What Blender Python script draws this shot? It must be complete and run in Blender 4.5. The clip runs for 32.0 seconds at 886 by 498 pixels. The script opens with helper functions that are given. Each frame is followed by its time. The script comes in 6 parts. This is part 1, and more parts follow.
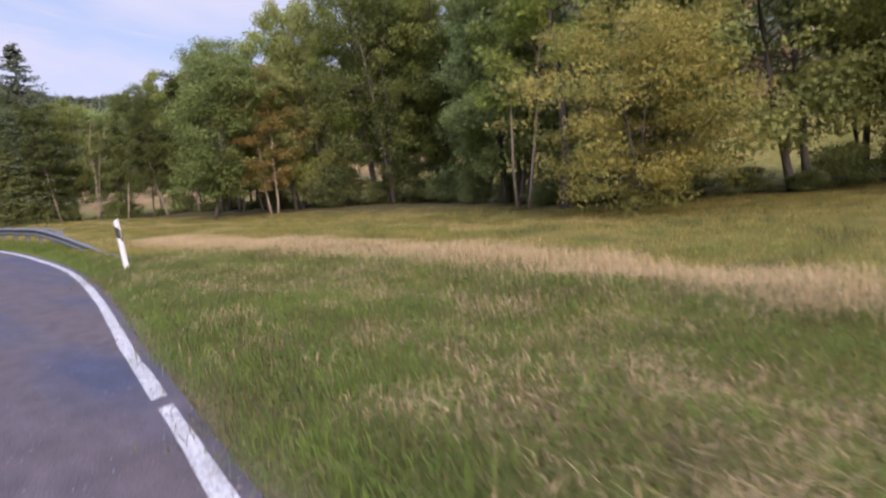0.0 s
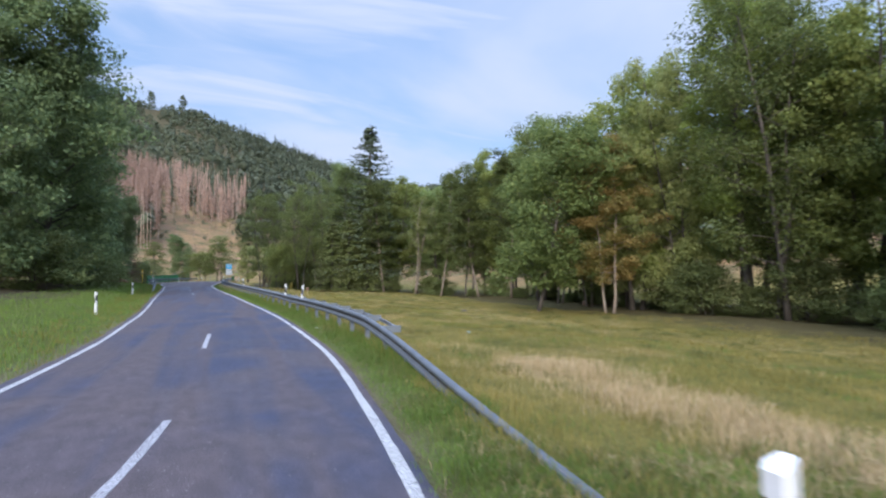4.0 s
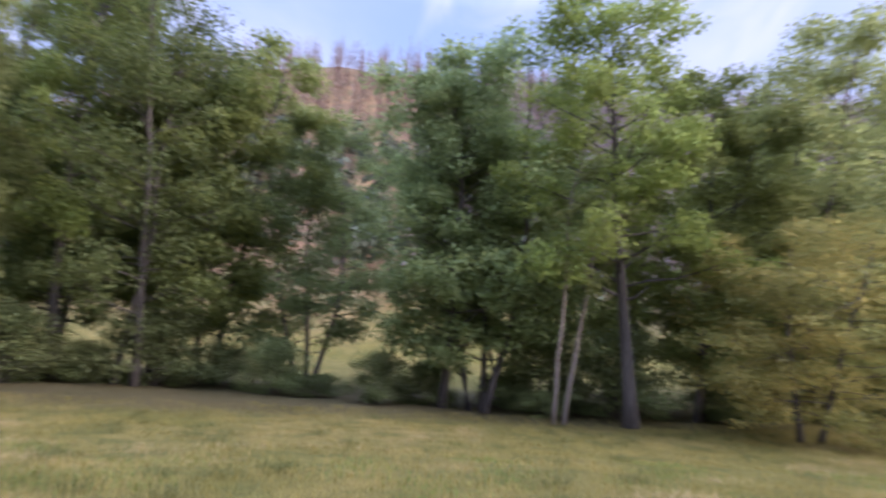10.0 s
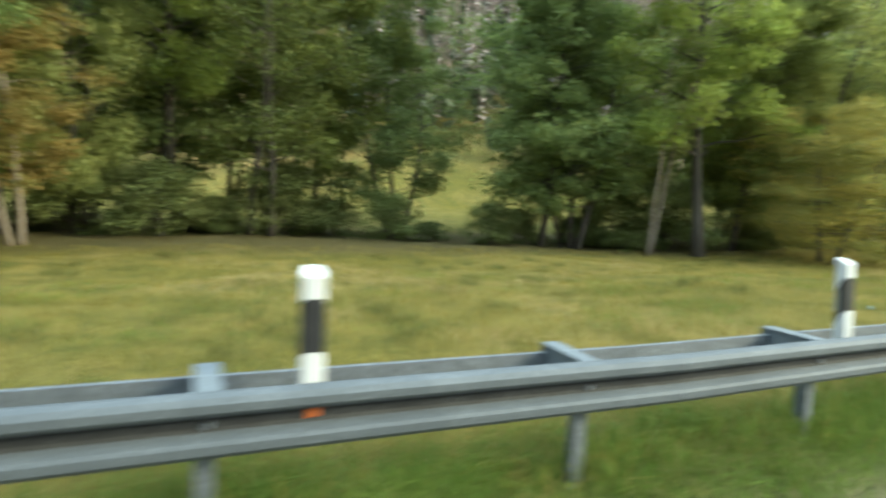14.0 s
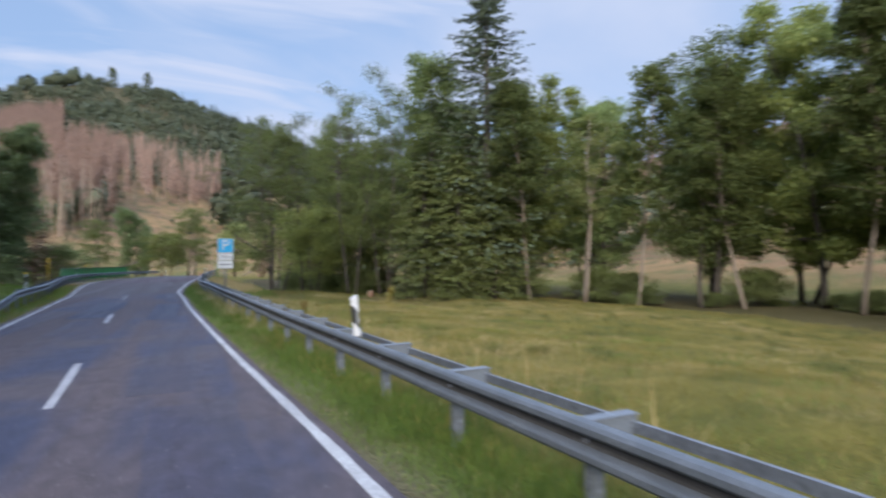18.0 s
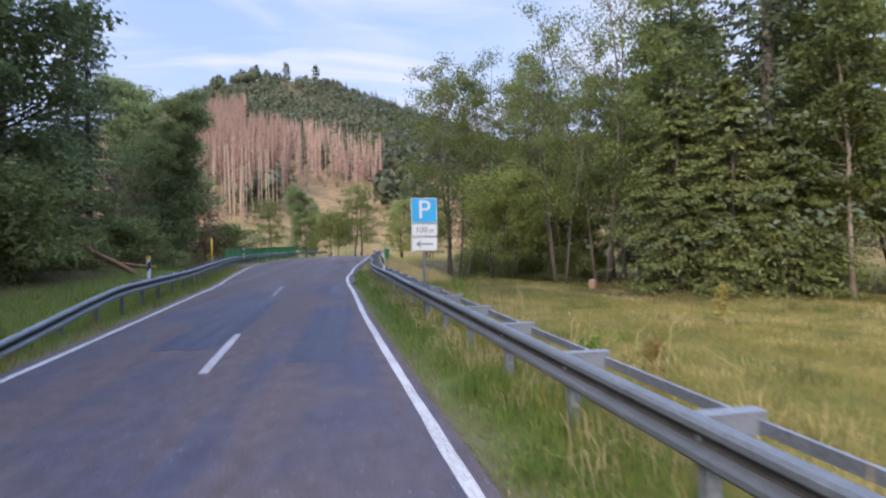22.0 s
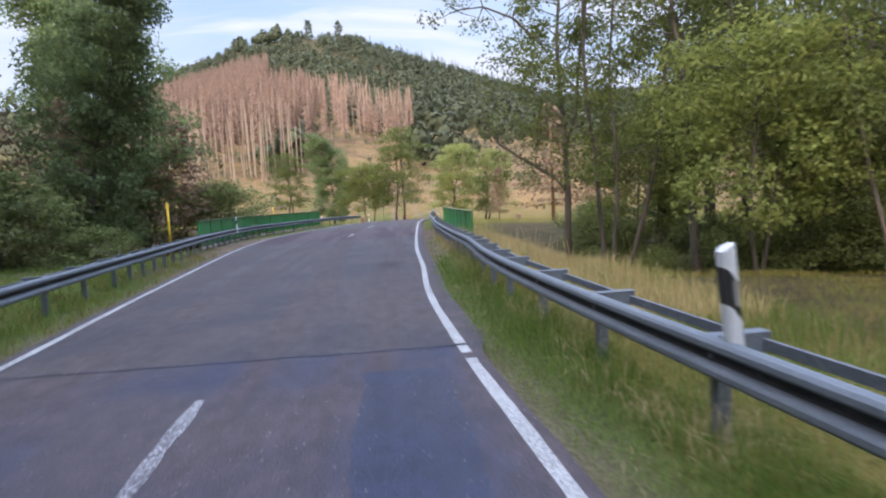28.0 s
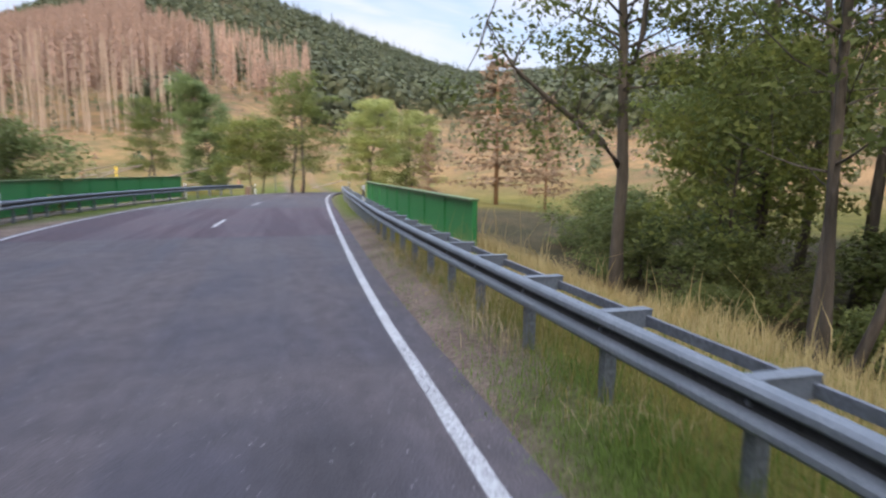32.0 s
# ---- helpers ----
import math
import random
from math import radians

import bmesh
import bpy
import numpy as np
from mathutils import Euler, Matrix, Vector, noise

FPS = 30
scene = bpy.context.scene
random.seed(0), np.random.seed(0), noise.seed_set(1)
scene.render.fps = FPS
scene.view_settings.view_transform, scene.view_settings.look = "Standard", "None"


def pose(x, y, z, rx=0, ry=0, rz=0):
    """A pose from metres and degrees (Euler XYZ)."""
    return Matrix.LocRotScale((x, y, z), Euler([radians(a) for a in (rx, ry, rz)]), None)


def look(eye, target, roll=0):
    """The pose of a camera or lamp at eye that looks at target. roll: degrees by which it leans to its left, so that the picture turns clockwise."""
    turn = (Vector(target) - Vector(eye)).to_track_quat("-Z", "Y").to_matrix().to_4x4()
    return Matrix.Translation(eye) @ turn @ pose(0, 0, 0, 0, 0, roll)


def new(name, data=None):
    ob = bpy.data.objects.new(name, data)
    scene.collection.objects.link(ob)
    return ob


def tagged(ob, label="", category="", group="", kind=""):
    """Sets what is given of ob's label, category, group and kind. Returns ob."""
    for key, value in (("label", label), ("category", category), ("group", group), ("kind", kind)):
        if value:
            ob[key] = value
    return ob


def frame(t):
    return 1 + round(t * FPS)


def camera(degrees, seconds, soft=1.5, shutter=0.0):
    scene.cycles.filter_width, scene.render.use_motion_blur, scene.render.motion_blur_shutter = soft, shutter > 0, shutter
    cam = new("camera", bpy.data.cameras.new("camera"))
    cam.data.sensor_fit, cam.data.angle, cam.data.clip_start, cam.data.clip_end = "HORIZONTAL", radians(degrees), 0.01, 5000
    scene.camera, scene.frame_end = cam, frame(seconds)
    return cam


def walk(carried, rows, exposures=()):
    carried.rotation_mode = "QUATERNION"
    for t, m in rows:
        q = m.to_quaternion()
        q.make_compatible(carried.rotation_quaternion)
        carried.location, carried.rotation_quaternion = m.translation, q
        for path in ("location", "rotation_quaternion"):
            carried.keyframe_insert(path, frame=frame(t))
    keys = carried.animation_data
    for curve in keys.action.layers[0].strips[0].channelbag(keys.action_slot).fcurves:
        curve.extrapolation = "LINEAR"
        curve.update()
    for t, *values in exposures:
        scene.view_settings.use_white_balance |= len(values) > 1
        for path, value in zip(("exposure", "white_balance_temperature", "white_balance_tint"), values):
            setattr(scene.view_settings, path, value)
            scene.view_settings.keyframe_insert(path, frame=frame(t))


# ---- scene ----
cam = camera(74.2, 32.0, 2.15, 0.45)
PATH = [
    (0, (-1.411, -51.705, 1.649), (0.044, -50.362, 1.37), -5.5),
    (0.5, (-0.964, -50.153, 1.696), (0.532, -48.831, 1.581), -4.5),
    (1, (-0.622, -48.645, 1.711), (0.854, -47.295, 1.753), -3.4),
    (1.5, (-0.217, -47.091, 1.764), (1.339, -45.843, 1.911), -2.3),
    (2, (0.159, -45.534, 1.831), (1.509, -44.08, 2.083), -1.1),
    (2.5, (0.514, -44.023, 1.846), (1.636, -42.379, 2.048), -1.5),
    (3, (0.882, -42.488, 1.827), (1.853, -40.743, 1.938), -0.8),
    (3.5, (1.057, -41.099, 1.868), (1.903, -39.288, 1.942), -0.5),
    (4, (1.337, -39.346, 1.848), (2.046, -37.478, 1.927), -0.1),
    (4.5, (1.49, -37.901, 1.908), (2.132, -36.008, 1.982), -0.4),
    (6.5, (2.541, -31.949, 1.814), (3.019, -30.008, 1.827), -0.8),
    (7, (2.69, -30.536, 1.825), (3.098, -28.579, 1.852), -0.9),
    (7.5, (2.734, -28.883, 1.795), (3.347, -26.979, 1.831), -0.3),
    (8, (2.823, -27.283, 1.805), (3.66, -25.467, 1.854), 0.4),
    (8.5, (2.919, -25.936, 1.876), (4.275, -24.468, 1.952), 1.8),
    (9, (3.03, -24.397, 1.86), (4.795, -23.47, 2.022), 4.4),
    (9.5, (3.16, -22.95, 1.85), (5.126, -22.699, 2.12), 3.5),
    (10, (3.26, -21.45, 1.85), (5.211, -21.762, 2.161), 3.5),
    (10.5, (3.3, -19.95, 1.82), (5.034, -20.909, 2.087), 2.6),
    (11, (3.25, -18.4, 1.77), (4.614, -19.846, 1.986), 2.5),
    (11.5, (3.17, -16.883, 1.744), (4.286, -18.541, 1.818), 1.9),
    (12, (3.015, -15.344, 1.724), (3.923, -17.126, 1.751), 1.4),
    (12.5, (2.74, -13.735, 1.697), (3.619, -15.531, 1.655), -0.1),
    (13, (2.486, -12.011, 1.673), (3.639, -13.643, 1.575), -0.7),
    (13.5, (2.141, -10.146, 1.663), (3.657, -11.443, 1.52), 1.6),
    (14, (1.685, -8.4, 1.658), (3.547, -9.105, 1.46), 2.8),
    (14.5, (1.091, -6.657, 1.7), (3.051, -7.015, 1.522), 2.6),
    (16.5, (0.45, -0.75, 1.84), (2.269, 0.077, 1.922), 1.8),
    (17, (0.65, 1.2, 1.87), (2.179, 2.489, 1.872), -0.4),
    (17.5, (0.84, 3.271, 1.85), (2.104, 4.82, 1.865), -1.4),
    (18, (0.924, 4.881, 1.834), (1.714, 6.717, 1.873), -0.5),
    (18.5, (0.981, 6.425, 1.836), (1.569, 8.336, 1.878), 0.3),
    (19, (1.127, 8.046, 1.799), (1.582, 9.993, 1.84), 0.7),
    (19.5, (1.133, 9.485, 1.766), (1.621, 11.424, 1.728), -0.1),
    (20, (1.079, 10.876, 1.747), (1.569, 12.803, 1.527), -0.3),
    (20.5, (1.06, 12.355, 1.809), (1.461, 14.301, 1.585), -0.4),
    (21, (0.948, 13.982, 1.782), (1.231, 15.954, 1.614), -0.3),
    (21.5, (0.876, 15.466, 1.768), (1.164, 17.44, 1.62), -0.7),
    (22, (0.657, 16.937, 1.806), (0.951, 18.915, 1.779), -0.8),
    (22.5, (0.454, 18.339, 1.82), (0.667, 20.327, 1.87), -0.8),
    (23, (0.332, 19.756, 1.834), (0.483, 21.748, 1.919), -1.1),
    (23.5, (0.254, 21.174, 1.836), (0.326, 23.171, 1.918), -1.4),
    (24, (0.275, 22.604, 1.829), (0.332, 24.603, 1.849), -1.5),
    (24.5, (0.403, 24.024, 1.805), (0.505, 26.02, 1.722), -0.8),
    (25, (0.421, 25.492, 1.798), (0.581, 27.481, 1.664), -1.0),
    (25.5, (0.346, 26.929, 1.812), (0.457, 28.921, 1.669), -1.2),
    (27.5, (-0.27, 34.674, 1.818), (-0.102, 36.658, 1.631), -2.8),
    (28, (-0.521, 36.359, 1.776), (-0.338, 38.344, 1.611), -3.0),
    (28.5, (-0.772, 37.979, 1.806), (-0.666, 39.972, 1.672), -3.0),
    (29, (-0.987, 39.623, 1.843), (-0.92, 41.621, 1.775), -2.8),
    (29.5, (-1.102, 41.389, 1.859), (-1.059, 43.388, 1.829), -2.8),
    (30, (-1.157, 42.991, 1.856), (-1.095, 44.988, 1.764), -2.5),
    (30.5, (-1.176, 44.732, 1.835), (-1.048, 46.717, 1.623), -2.1),
    (31, (-1.106, 46.418, 1.817), (-0.918, 48.395, 1.583), -1.6),
    (31.5, (-0.995, 48.128, 1.807), (-0.678, 50.088, 1.567), -0.9),
    (32, (-0.76, 50.03, 1.829), (-0.221, 51.938, 1.566), 0.4),
]
walk(cam, [(t, look(eye, target, roll)) for t, eye, target, roll in PATH], [(0.0, 0.52, 6550, 26), (1.0, 0.42, 6000, 19), (2.0, 0.40, 5600, 12), (4.0, 0.51, 5800, 11), (8.0, 0.5, 6050, 15), (9.0, 0.55, 5800, 20), (10.0, 0.86, 5700, 30), (11.0, 0.68, 6050, 12), (12.0, 0.36, 6900, 7), (13.4, 0.34, 7200, 5), (14.0, 1.0, 7000, -14), (14.5, 1.08, 6950, -11), (15.4, 0.7, 6800, 14), (16.5, 0.42, 6400, 32), (17.0, 0.42, 6300, 26), (17.5, 0.38, 6100, 16), (18.5, 0.42, 6000, 10), (21.0, 0.7, 6300, 14), (23.0, 0.78, 6150, 20), (25.0, 0.96, 6450, 17), (28.0, 0.9, 6550, 14), (32.0, 0.9, 6800, 13)])

# ---- world, sun and exposure ----
world = bpy.data.worlds.new("sky")
scene.world = world
world.use_nodes = True
wn, wl = world.node_tree.nodes, world.node_tree.links
sky = wn.new("ShaderNodeTexSky")
sky.sky_type, sky.sun_disc = "NISHITA", False
SUN_AZ, SUN_EL = 210.0, 26.0
sky.sun_elevation, sky.sun_rotation = radians(SUN_EL), radians(SUN_AZ)
sky.air_density, sky.dust_density = 1.0, 1.5
wtc = wn.new("ShaderNodeTexCoord")
# thin cloud on a flat layer overhead: the way up there divided by its height
wsep0 = wn.new("ShaderNodeSeparateXYZ")
wl.new(wtc.outputs["Generated"], wsep0.inputs[0])
wup = wn.new("ShaderNodeMath")
wup.operation = "ADD"
wup.inputs[1].default_value = 0.22
wl.new(wsep0.outputs["Z"], wup.inputs[0])
wflat = wn.new("ShaderNodeCombineXYZ")
for axis in ("X", "Y"):
    wd = wn.new("ShaderNodeMath")
    wd.operation = "DIVIDE"
    wl.new(wsep0.outputs[axis], wd.inputs[0])
    wl.new(wup.outputs[0], wd.inputs[1])
    wl.new(wd.outputs[0], wflat.inputs[axis])


def cloud_layer(scale, stretch, turn, lo, hi, warp):
    mp = wn.new("ShaderNodeMapping")
    mp.inputs["Scale"].default_value = stretch
    mp.inputs["Rotation"].default_value = (0.0, 0.0, turn)
    wl.new(wflat.outputs[0], mp.inputs["Vector"])
    nz = wn.new("ShaderNodeTexNoise")
    nz.inputs["Scale"].default_value, nz.inputs["Detail"].default_value = scale, 6.0
    nz.inputs["Roughness"].default_value, nz.inputs["Distortion"].default_value = 0.5, warp
    wl.new(mp.outputs[0], nz.inputs["Vector"])
    mr = wn.new("ShaderNodeMapRange")
    mr.interpolation_type = "SMOOTHSTEP"
    mr.inputs["From Min"].default_value, mr.inputs["From Max"].default_value = lo, hi
    wl.new(nz.outputs[0], mr.inputs["Value"])
    return mr.outputs[0]


soft = cloud_layer(0.75, (1.0, 1.5, 1.0), 0.5, 0.36, 0.66, 0.4)
wisps = cloud_layer(1.5, (0.8, 2.6, 1.0), 0.95, 0.44, 0.72, 1.0)
wmax = wn.new("ShaderNodeMath")
wmax.operation = "MAXIMUM"
wl.new(soft, wmax.inputs[0])
wl.new(wisps, wmax.inputs[1])
wblue = wn.new("ShaderNodeMix")
wblue.data_type = "RGBA"
wblue.inputs[0].default_value = 0.72
wblue.inputs[7].default_value = (2.6, 3.55, 5.25, 1.0)
wl.new(sky.outputs["Color"], wblue.inputs[6])
wveil = wn.new("ShaderNodeMath")
wveil.operation = "MAXIMUM"
wl.new(wmax.outputs[0], wveil.inputs[0])
wmix = wn.new("ShaderNodeMix")
wmix.data_type = "RGBA"
wmix.inputs[7].default_value = (4.15, 4.5, 5.45, 1.0)
wl.new(wveil.outputs[0], wmix.inputs[0])
wl.new(wblue.outputs[2], wmix.inputs[6])
# an overcast sky is brighter overhead; raised to 5.2 times as added fill light
wsep = wn.new("ShaderNodeSeparateXYZ")
wl.new(wtc.outputs["Generated"], wsep.inputs[0])
wgrad = wn.new("ShaderNodeMapRange")
wgrad.inputs["From Min"].default_value, wgrad.inputs["From Max"].default_value = 0.52, 1.0
wgrad.inputs["To Min"].default_value, wgrad.inputs["To Max"].default_value = 1.0, 5.2
wl.new(wsep.outputs["Z"], wgrad.inputs["Value"])
wmul = wn.new("ShaderNodeVectorMath")
wmul.operation = "SCALE"
wl.new(wmix.outputs[2], wmul.inputs[0])
# thin cloud glows round the veiled sun
wdot = wn.new("ShaderNodeVectorMath")
wdot.operation = "DOT_PRODUCT"
wdot.inputs[1].default_value = (math.sin(radians(SUN_AZ)) * math.cos(radians(SUN_EL)), math.cos(radians(SUN_AZ)) * math.cos(radians(SUN_EL)), math.sin(radians(SUN_EL)))
wl.new(wtc.outputs["Generated"], wdot.inputs[0])
wglow = wn.new("ShaderNodeMapRange")
wglow.interpolation_type = "SMOOTHSTEP"
wglow.inputs["From Min"].default_value, wglow.inputs["From Max"].default_value = 0.55, 1.0
wglow.inputs["To Min"].default_value, wglow.inputs["To Max"].default_value = 0.0, 0.35
wl.new(wdot.outputs["Value"], wglow.inputs["Value"])
wveil2 = wn.new("ShaderNodeMapRange")
wveil2.inputs["From Min"].default_value, wveil2.inputs["From Max"].default_value = 0.05, 0.75
wveil2.inputs["To Max"].default_value = 0.92
wl.new(wdot.outputs["Value"], wveil2.inputs["Value"])
wl.new(wveil2.outputs[0], wveil.inputs[1])
wadd = wn.new("ShaderNodeMath")
wl.new(wgrad.outputs[0], wadd.inputs[0])
wl.new(wglow.outputs[0], wadd.inputs[1])
wl.new(wadd.outputs[0], wmul.inputs["Scale"])
wl.new(wmul.outputs[0], wn["Background"].inputs["Color"])
wn["Background"].inputs["Strength"].default_value = 0.12
sun = new("sun", bpy.data.lights.new("sun", "SUN"))
sun.data.energy, sun.data.angle, sun.data.color = 3.4, radians(20), (1.0, 0.88, 0.73)
sa, se = radians(SUN_AZ), radians(SUN_EL)
sun.matrix_world = look((0, 0, 60), (-math.sin(sa) * math.cos(se), -math.cos(sa) * math.cos(se), 60 - math.sin(se)))


# ---- materials ----
def node_mat(name):
    m = bpy.data.materials.new(name)
    m.use_nodes = True
    nt = m.node_tree
    return m, nt.nodes, nt.links, nt.nodes["Principled BSDF"]


def mixrgb(ns, ls, fac, a, b):
    n = ns.new("ShaderNodeMix")
    n.data_type = "RGBA"
    for sock, v in ((n.inputs[0], fac), (n.inputs[6], a), (n.inputs[7], b)):
        if isinstance(v, (int, float)):
            sock.default_value = v
        elif isinstance(v, tuple):
            sock.default_value = (*v[:3], 1.0)
        else:
            ls.new(v, sock)
    return n.outputs[2]


def noise_fac(ns, ls, coord, scale, lo=0.35, hi=0.65, detail=4.0, stretch=None):
    if stretch:
        mp = ns.new("ShaderNodeMapping")
        mp.inputs["Scale"].default_value = stretch
        ls.new(coord, mp.inputs["Vector"])
        coord = mp.outputs["Vector"]
    n = ns.new("ShaderNodeTexNoise")
    n.inputs["Scale"].default_value, n.inputs["Detail"].default_value = scale, detail
    ls.new(coord, n.inputs["Vector"])
    r = ns.new("ShaderNodeMapRange")
    r.inputs["From Min"].default_value, r.inputs["From Max"].default_value = lo, hi
    ls.new(n.outputs[0], r.inputs["Value"])
    return r.outputs["Result"]


def surface(name, c1, c2, scale=3.0, fine=60.0, rough=0.8, metal=0.0, bump=0.2, dark=0.75, stretch=None, depth=0.01):
    """Two colours mixed by coarse noise, darkened by fine grain, with relief."""
    m, ns, ls, b = node_mat(name)
    co = ns.new("ShaderNodeTexCoord").outputs["Object"]
    base = mixrgb(ns, ls, noise_fac(ns, ls, co, scale, stretch=stretch), c1, c2)
    f2 = noise_fac(ns, ls, co, fine, 0.3, 0.7, 3.0, stretch)
    col = mixrgb(ns, ls, f2, tuple(v * dark for v in c1), base)
    ls.new(col, b.inputs["Base Color"])
    b.inputs["Roughness"].default_value, b.inputs["Metallic"].default_value = rough, metal
    bp = ns.new("ShaderNodeBump")
    bp.inputs["Strength"].default_value, bp.inputs["Distance"].default_value = bump, depth
    ls.new(f2, bp.inputs["Height"])
    ls.new(bp.outputs[0], b.inputs["Normal"])
    return m


def leaf_mat(name, c1, c2, c3=None, translucent=0.45):
    """Leaves: every leaf takes its own shade between the colours."""
    m, ns, ls, b = node_mat(name)
    geo = ns.new("ShaderNodeNewGeometry")
    oi = ns.new("ShaderNodeObjectInfo")
    col = mixrgb(ns, ls, geo.outputs["Random Per Island"], c1, c2)
    co = ns.new("ShaderNodeTexCoord").outputs["Object"]
    f = noise_fac(ns, ls, co, 0.45, 0.4, 0.68, 3.0)
    col = mixrgb(ns, ls, f, col, c3 or c2)
    hs = ns.new("ShaderNodeHueSaturation")
    mr = ns.new("ShaderNodeMapRange")
    mr.inputs["To Min"].default_value, mr.inputs["To Max"].default_value = 0.78, 1.22
    ls.new(oi.outputs["Random"], mr.inputs["Value"])
    ls.new(mr.outputs[0], hs.inputs["Value"])
    ls.new(col, hs.inputs["Color"])
    ls.new(hs.outputs[0], b.inputs["Base Color"])
    b.inputs["Roughness"].default_value = 0.6
    b.inputs["Specular IOR Level"].default_value = 0.12
    tr = ns.new("ShaderNodeBsdfTranslucent")
    ls.new(hs.outputs[0], tr.inputs["Color"])
    mx = ns.new("ShaderNodeMixShader")
    mx.inputs[0].default_value = translucent
    ls.new(b.outputs[0], mx.inputs[1])
    ls.new(tr.outputs[0], mx.inputs[2])
    ls.new(mx.outputs[0], ns["Material Output"].inputs["Surface"])
    return m


M_BARK = surface("bark", (0.075, 0.064, 0.054), (0.13, 0.112, 0.093), 2.0, 14.0, 0.95, bump=0.8, stretch=(0.700, 0.700, 0.175), depth=0.04)
M_BARK_PALE = surface("pale_bark", (0.270, 0.225, 0.180), (0.165, 0.120, 0.083), 1.5, 12.0, 0.9, bump=0.6, stretch=(0.750, 0.750, 0.300), depth=0.03)
M_BARK_RED = surface("reddish_bark", (0.26, 0.15, 0.085), (0.16, 0.10, 0.065), 1.5, 14.0, 0.95, bump=0.7, stretch=(1, 1, 0.3), depth=0.03)
M_LEAF = leaf_mat("leaf_green", (0.075, 0.104, 0.032), (0.172, 0.195, 0.062), (0.106, 0.128, 0.042), 0.5)
M_LEAF_DARK = leaf_mat("leaf_dark_green", (0.15, 0.205, 0.082), (0.31, 0.365, 0.135), (0.18, 0.232, 0.092), 0.6)
M_LEAF_WOOD = leaf_mat("leaf_wood_edge", (0.102, 0.146, 0.067), (0.210, 0.270, 0.108), (0.126, 0.170, 0.077), 0.45)
M_LEAF_BUSH = leaf_mat("leaf_bush", (0.11, 0.145, 0.055), (0.215, 0.25, 0.09), (0.14, 0.158, 0.06))
M_GRASS_TAN = leaf_mat("grass_tan", (0.34, 0.26, 0.145), (0.47, 0.36, 0.215), (0.40, 0.30, 0.17), 0.35)
M_LEAF_MID = leaf_mat("leaf_mid_green", (0.165, 0.21, 0.064), (0.325, 0.36, 0.108), (0.22, 0.248, 0.076), 0.6)
M_LEAF_LIGHT = leaf_mat("leaf_light_green", (0.19, 0.26, 0.06), (0.32, 0.385, 0.1), (0.24, 0.28, 0.075), 0.6)
M_LEAF_OLIVE = leaf_mat("leaf_olive", (0.25, 0.285, 0.1), (0.4, 0.415, 0.155), (0.27, 0.31, 0.115), 0.6)
M_LEAF_MAPLE = leaf_mat("leaf_maple", (0.128, 0.183, 0.061), (0.287, 0.348, 0.107), (0.171, 0.222, 0.073), 0.5)
M_LEAF_GOLD = leaf_mat("leaf_gold", (0.22, 0.205, 0.06), (0.42, 0.34, 0.1), (0.18, 0.195, 0.06), 0.55)
M_LEAF_ORANGE = leaf_mat("leaf_autumn", (0.31, 0.235, 0.085), (0.44, 0.31, 0.115), (0.25, 0.245, 0.08), 0.6)
# far alder leaves, paled so that distant haze sits in their colour
M_LEAF_HAZY = leaf_mat("leaf_hazy", (0.2, 0.26, 0.115), (0.37, 0.43, 0.18), (0.24, 0.295, 0.13), 0.65)
M_NEEDLE = leaf_mat("needles", (0.06, 0.08, 0.046), (0.115, 0.14, 0.072), (0.075, 0.096, 0.054), 0.15)
M_NEEDLE_OLIVE = leaf_mat("needles_olive", (0.082, 0.105, 0.033), (0.146, 0.163, 0.052), (0.103, 0.119, 0.040), 0.3)
M_DEAD = leaf_mat("dead_twigs", (0.17, 0.125, 0.09), (0.26, 0.19, 0.13), (0.2, 0.145, 0.1), 0.25)
M_DEADTRUNK = surface("dead_trunk", (0.454, 0.361, 0.286), (0.353, 0.260, 0.193), 0.3, 4.0, 0.9)
M_FAR_DEAD = leaf_mat("far_dead_spruce", (0.325, 0.215, 0.165), (0.44, 0.305, 0.235), (0.27, 0.195, 0.155), 0.3)
M_FAR_PURPLE = leaf_mat("far_grey_spruce", (0.29, 0.235, 0.225), (0.39, 0.315, 0.29), (0.25, 0.22, 0.2), 0.2)
M_FAR_SPRUCE = leaf_mat("far_spruce", (0.06, 0.082, 0.058), (0.105, 0.128, 0.082), (0.09, 0.108, 0.07), 0.1)
M_FAR_LEAF = leaf_mat("far_leaves", (0.058, 0.074, 0.046), (0.108, 0.122, 0.068), (0.082, 0.092, 0.058), 0.25)
M_GRASS = leaf_mat("grass_green", (0.09, 0.158, 0.028), (0.183, 0.246, 0.051), (0.132, 0.188, 0.039))
M_GRASS_MATTED = leaf_mat("grass_matted", (0.13, 0.105, 0.055), (0.23, 0.175, 0.095), (0.15, 0.125, 0.06), 0.3)
M_GRASS_DEEP = leaf_mat("grass_deep_green", (0.1, 0.125, 0.038), (0.19, 0.19, 0.065), (0.14, 0.14, 0.05))
M_GRASS_MIX = leaf_mat("grass_meadow", (0.215, 0.19, 0.046), (0.37, 0.29, 0.098), (0.195, 0.178, 0.045))
M_GRASS_DRY = leaf_mat("grass_dry", (0.41, 0.325, 0.145), (0.55, 0.44, 0.225), (0.45, 0.335, 0.155), 0.35)
M_STEEL = surface("galvanised_steel", (0.145, 0.167, 0.194), (0.198, 0.222, 0.251), 3.0, 45.0, 0.7, 0.25, 0.06, 0.86, depth=0.002)
